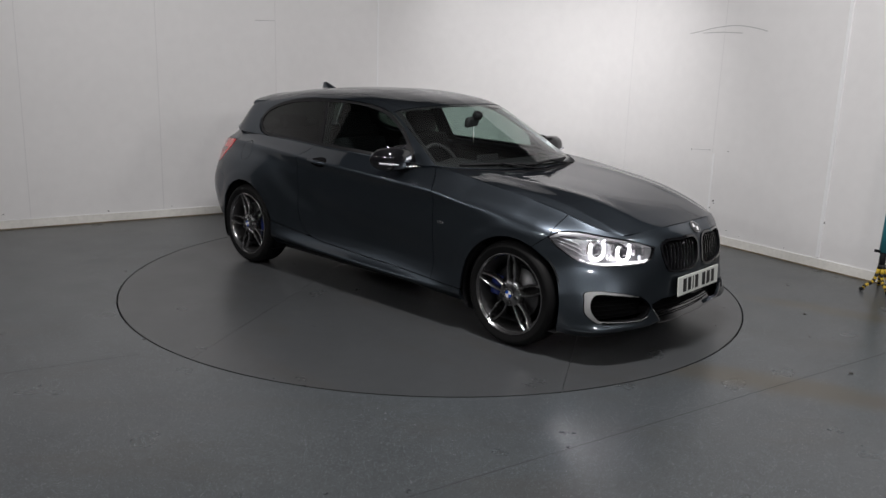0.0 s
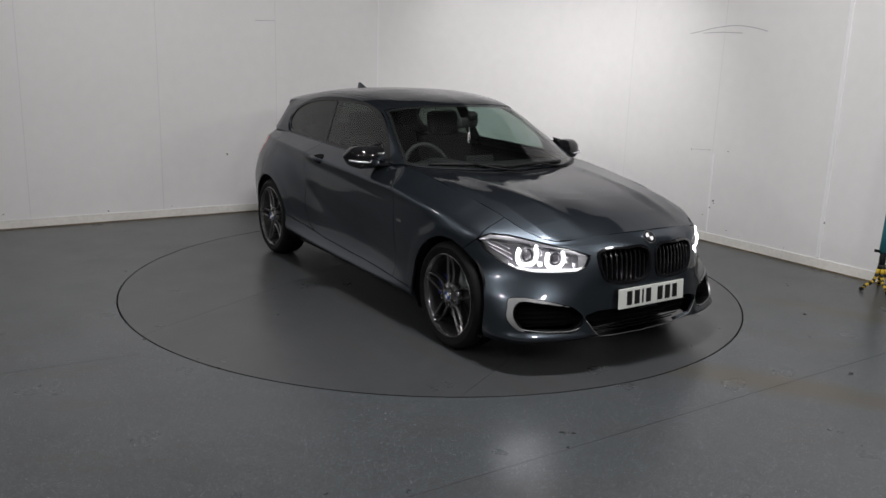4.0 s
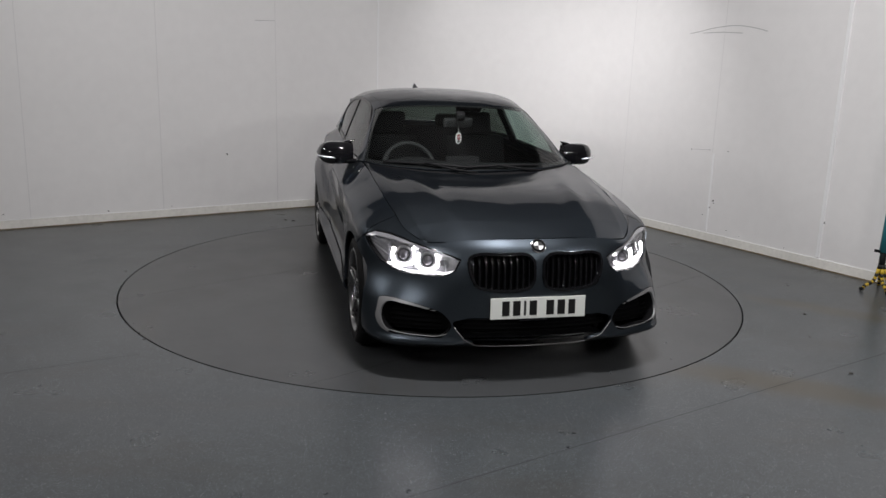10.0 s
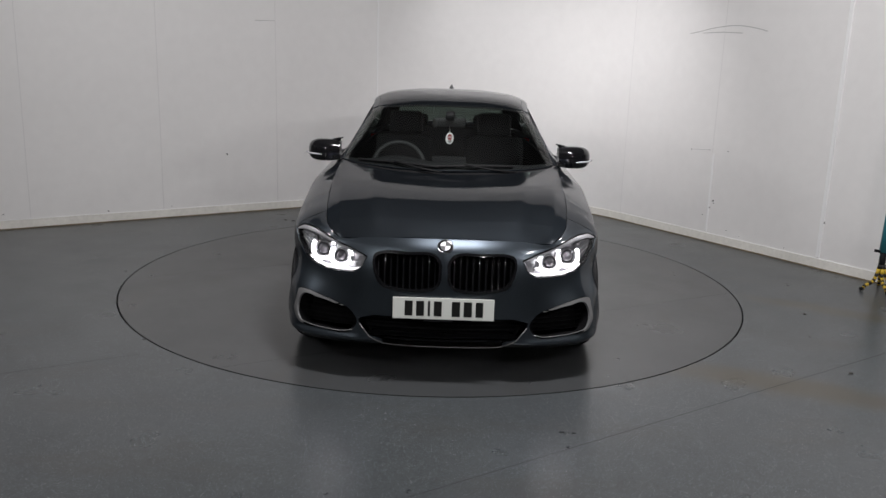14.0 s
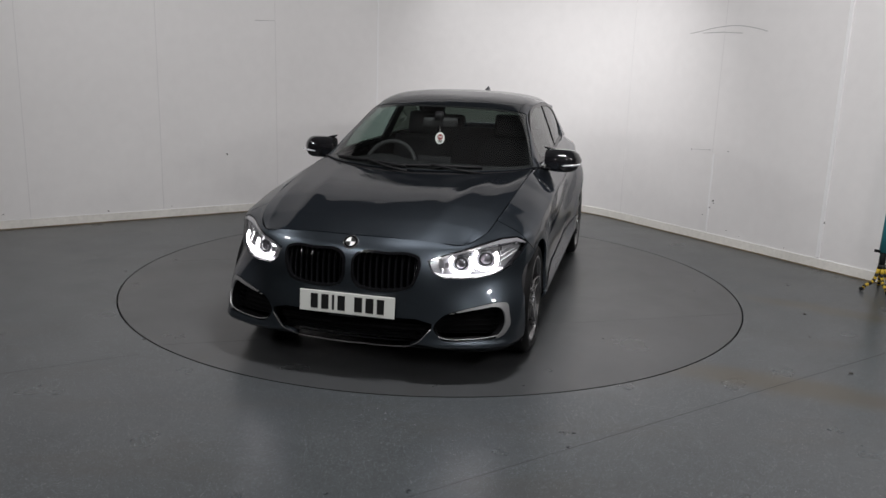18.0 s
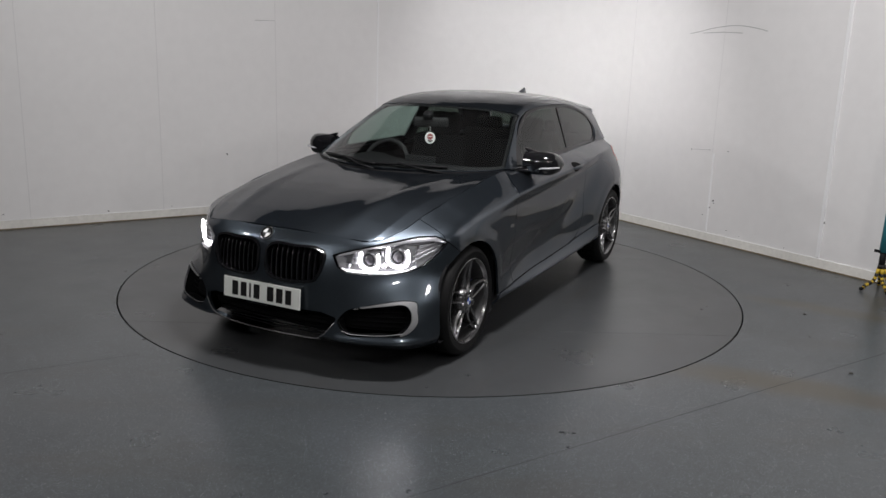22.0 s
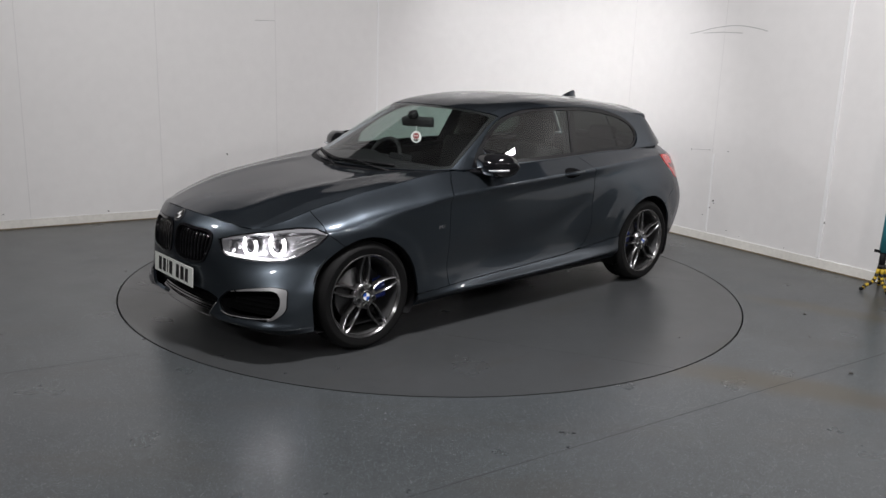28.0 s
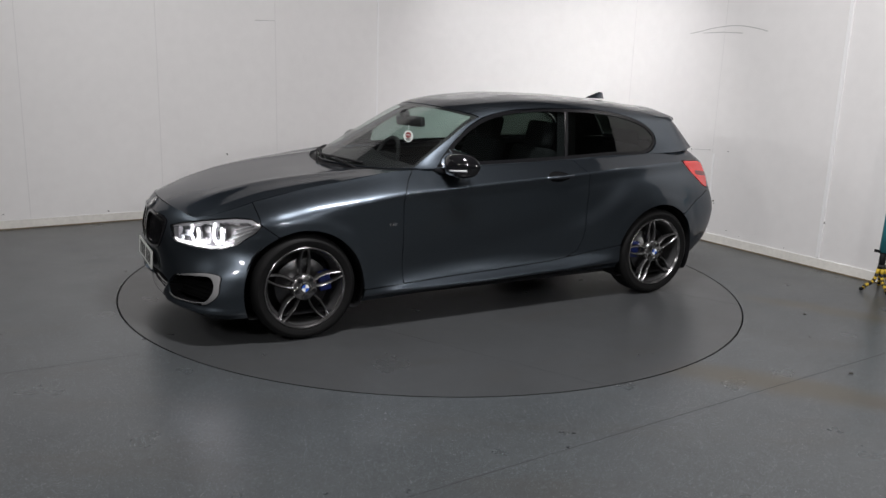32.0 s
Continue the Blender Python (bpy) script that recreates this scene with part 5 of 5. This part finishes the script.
    loops = ((at(-1.50, -1.50, -1.50, -1.51), at(1.364, 1.354, 1.315, 1.286) + .001), (at(-1.67, -1.67, -1.67, -1.66), at(1.341, 1.332, 1.299, 1.276) + .004), (at(-1.775, -1.77, -1.735, -1.68), at(1.322, 1.314, 1.284, 1.265) + .002),
             (at(-1.822, -1.815, -1.775, -1.69), at(1.310, 1.302, 1.273, 1.256)), (at(-1.824, -1.817, -1.777, -1.692), at(1.302, 1.294, 1.265, 1.249)), (at(-1.79, -1.78, -1.74, -1.68), at(1.292, 1.285, 1.258, 1.245)), (at(-1.72, -1.71, -1.69, -1.67), at(1.27, 1.262, 1.245, 1.238)))
    n = len(across)
    verts = [(x, y, z) for xs, zs in loops for x, y, z in zip(xs, across, zs)]
    faces = [(k * n + i, (k + 1) * n + i, (k + 1) * n + i + 1, k * n + i + 1) for k in range(len(loops) - 1) for i in range(n - 1)]
    faces += [tuple(k * n for k in range(len(loops))), tuple(k * n + n - 1 for k in reversed(range(len(loops))))]
    part_from("roof_spoiler", verts, faces, PAINT, car, sharp=35)
    # scuttle and wipers
    cowl = np.array([[(.985, 0, .925), (.97, .25, .930), (.915, .48, .937), (.81, .64, .950), (.70, .715, .958)], [(.93, 0, .945), (.90, .25, .948), (.82, .48, .955), (.68, .655, .968), (.60, .715, .975)], [(.85, 0, .985), (.83, .25, .985), (.75, .47, .985), (.62, .63, .99), (.55, .68, .99)]])
    sh = grid([list(map(tuple, r)) for r in cowl], 8, 4)
    panel("scuttle", sh, BLACK_MATT, car, "black scuttle panel below the windscreen", double=True, rim=0)
    for y0, y1, x_in in ((.42, -.16, .02), (-.06, -.60, .0)):
        wiper = pivot("wiper", car)
        tagged(wiper, "black windscreen wiper")
        bm = bmesh.new()
        pts = []
        for u in np.linspace(0, 1, 14):
            y = y0 + (y1 - y0) * u
            a = abs(y) / .66
            base = .93 - .27 * a ** 2.2 - .035
            pts.append((base + .01 - .03 * math.sin(u * math.pi) * .4, y, .982 + .012 * a + .010 * math.sin(u * math.pi)))
        tube(bm, pts, .009, 6)
        part("blade", bm, BLACK_MATT, wiper)
        bm = bmesh.new()
        tube(bm, [(pts[0][0] + .05, y0 + .02, .958), (pts[3][0] + .03, pts[3][1], .974), (pts[7][0] + .010, pts[7][1], pts[7][2] + .008)], .007, 6)
        part("arm", bm, BLACK_MATT, wiper)


WHITE_CLEAR = material("pale_lens", (0.75, 0.75, 0.78), 0.15, metal=0.4)
build_trim()


# ---- cabin ----
def rounded(bm, w, d, h, m, r=.05):
    box(bm, -w / 2, w / 2, -d / 2, d / 2, -h / 2, h / 2, r, m)


def build_cabin():
    dash = pivot("dashboard", car)
    bm = bmesh.new()
    rows = []
    for y in np.linspace(-.70, .70, 15):
        k = 1 - (abs(y) / .75) ** 4 * .25
        hump = .045 * math.exp(-((y + .36) / .17) ** 2)
        rows.append([bm.verts.new(p) for p in ((.80 * k + .02, y, .945), (.60, y, .965 + hump * .3), (.42, y, .955 + hump), (.36, y, .915 + hump * .8), (.34, y, .80), (.40, y, .60))])
    for p, q in zip(rows, rows[1:]):
        for k in range(5):
            bm.faces.new((p[k], q[k], q[k + 1], p[k + 1]))
    part("top", bm, CABIN, dash, "black soft dashboard")
    bm = bmesh.new()
    rounded(bm, .02, .24, .09, Matrix.Translation((.42, 0, .955)) @ Matrix.Rotation(radians(-12), 4, "Y"), .006)
    part("screen", bm, CABIN, dash, "dark display")
    wheel = pivot("steering_wheel", car, (.30, -.36, .90), Matrix.Rotation(radians(-24), 4, "Y"))
    bm = bmesh.new()
    tube(bm, [(0, .183 * math.cos(k * math.tau / 40), .183 * math.sin(k * math.tau / 40)) for k in range(40)], .0165, 10, closed=True)
    part("rim", bm, LEATHER, wheel, "black leather rim")
    bm = bmesh.new()
    rounded(bm, .05, .15, .13, Matrix.Translation((.02, 0, -.01)), .02)
    part("boss", bm, CABIN, wheel)
    for a in (0, 180, 270):
        bm = bmesh.new()
        rounded(bm, .02, .12, .035, Matrix.Rotation(radians(a), 4, "X") @ Matrix.Translation((.015, .12, 0)), .006)
        part("spoke", bm, CABIN, wheel)
    for y in (.36, -.36):
        seat = pivot("front_seat", car)
        bm = bmesh.new()
        rounded(bm, .52, .50, .16, Matrix.Translation((-.18, y, .46)) @ Matrix.Rotation(radians(-6), 4, "Y"), .05)
        part("cushion", bm, CABIN, seat, "black seat cushion")
        bm = bmesh.new()
        rounded(bm, .14, .48, .62, Matrix.Translation((-.50, y, .76)) @ Matrix.Rotation(radians(-18), 4, "Y"), .05)
        part("backrest", bm, CABIN, seat, "black seat back")
        bm = bmesh.new()
        rounded(bm, .10, .27, .19, Matrix.Translation((-.62, y, 1.15)) @ Matrix.Rotation(radians(-14), 4, "Y"), .04)
        part("headrest", bm, CABIN, seat, "black headrest")
    bench = pivot("rear_bench", car)
    bm = bmesh.new()
    rounded(bm, .46, 1.15, .16, Matrix.Translation((-1.02, 0, .50)), .05)
    part("cushion", bm, CABIN, bench)
    bm = bmesh.new()
    rounded(bm, .14, 1.12, .56, Matrix.Translation((-1.34, 0, .80)) @ Matrix.Rotation(radians(-20), 4, "Y"), .05)
    part("backrest", bm, CABIN, bench)
    for y in (.33, -.33):
        bm = bmesh.new()
        rounded(bm, .09, .24, .11, Matrix.Translation((-1.45, y, 1.12)), .035)
        part("headrest", bm, CABIN, bench)
    mirror = pivot("inside_mirror", car)
    bm = bmesh.new()
    rounded(bm, .045, .25, .074, Matrix.Translation((.262, -.005, 1.222)) @ Matrix.Rotation(radians(24), 4, "Z") @ Matrix.Rotation(radians(10), 4, "Y"), .0215)
    part("head", bm, LEATHER, mirror, "black mirror head")
    bm = bmesh.new()
    rounded(bm, .06, .065, .055, Matrix.Translation((.312, 0, 1.272)) @ Matrix.Rotation(radians(28), 4, "Y"), .02)
    part("mount", bm, BLACK_MATT, mirror)
    hanger = pivot("air_freshener", car, (.279, 0, 1.113), Matrix.Rotation(radians(43), 4, "Z"))
    tagged(hanger, "round white scented card on a thread")
    bm = bmesh.new()
    bmesh.ops.create_cone(bm, cap_ends=True, segments=36, radius1=.038, radius2=.038, depth=.003, matrix=Matrix.Rotation(radians(90), 4, "Y") @ Matrix.Diagonal((1.1, 1, 1, 1)))
    part("card", bm, WHITE, hanger, smooth=False)
    for sx in (1, -1):
        bm = bmesh.new()
        bmesh.ops.create_cone(bm, cap_ends=True, segments=28, radius1=.0215, radius2=.0215, depth=.0008, matrix=Matrix.Translation((sx * .002, 0, .008)) @ Matrix.Rotation(radians(90), 4, "Y"))
        part("disc", bm, CARD_RED, hanger, "dull red disc", smooth=False)
        for k, (w, z) in enumerate(((.03, .009), (.036, -.019), (.026, -.027))):
            bm = bmesh.new()
            box(bm, sx * .0026 - .0004, sx * .0026 + .0004, -w / 2, w / 2, z - .003, z + .003)
            part("bar", bm, WHITE if not k else INK, hanger, smooth=False)
    bm = bmesh.new()
    tube(bm, [(0, 0, .042), (-.004, 0, .09)], .0016, 5)
    part("thread", bm, WHITE, hanger)


LEATHER = material("black_leather", (0.006, 0.006, 0.007), 0.75, bump=0.3, bump_scale=300)
CARD_RED = material("card_red", (0.28, 0.03, 0.03), 0.6)
build_cabin()


def heading(t):
    return -43.3625 - 3.4052 * t - 0.0128 * (t - 16) ** 2 / 100


def motions():
    rows_car, rows_disc = [], []
    for k in range(17):
        t = 2.0 * k
        turn = pose(0, 0, 0, 0, 0, heading(t))
        rows_disc.append((t, turn))
        rows_car.append((t, turn @ pose(0.0013, 0.0996, 0.0)))
    walk(turntable, rows_disc)
    walk(car, rows_car)


motions()
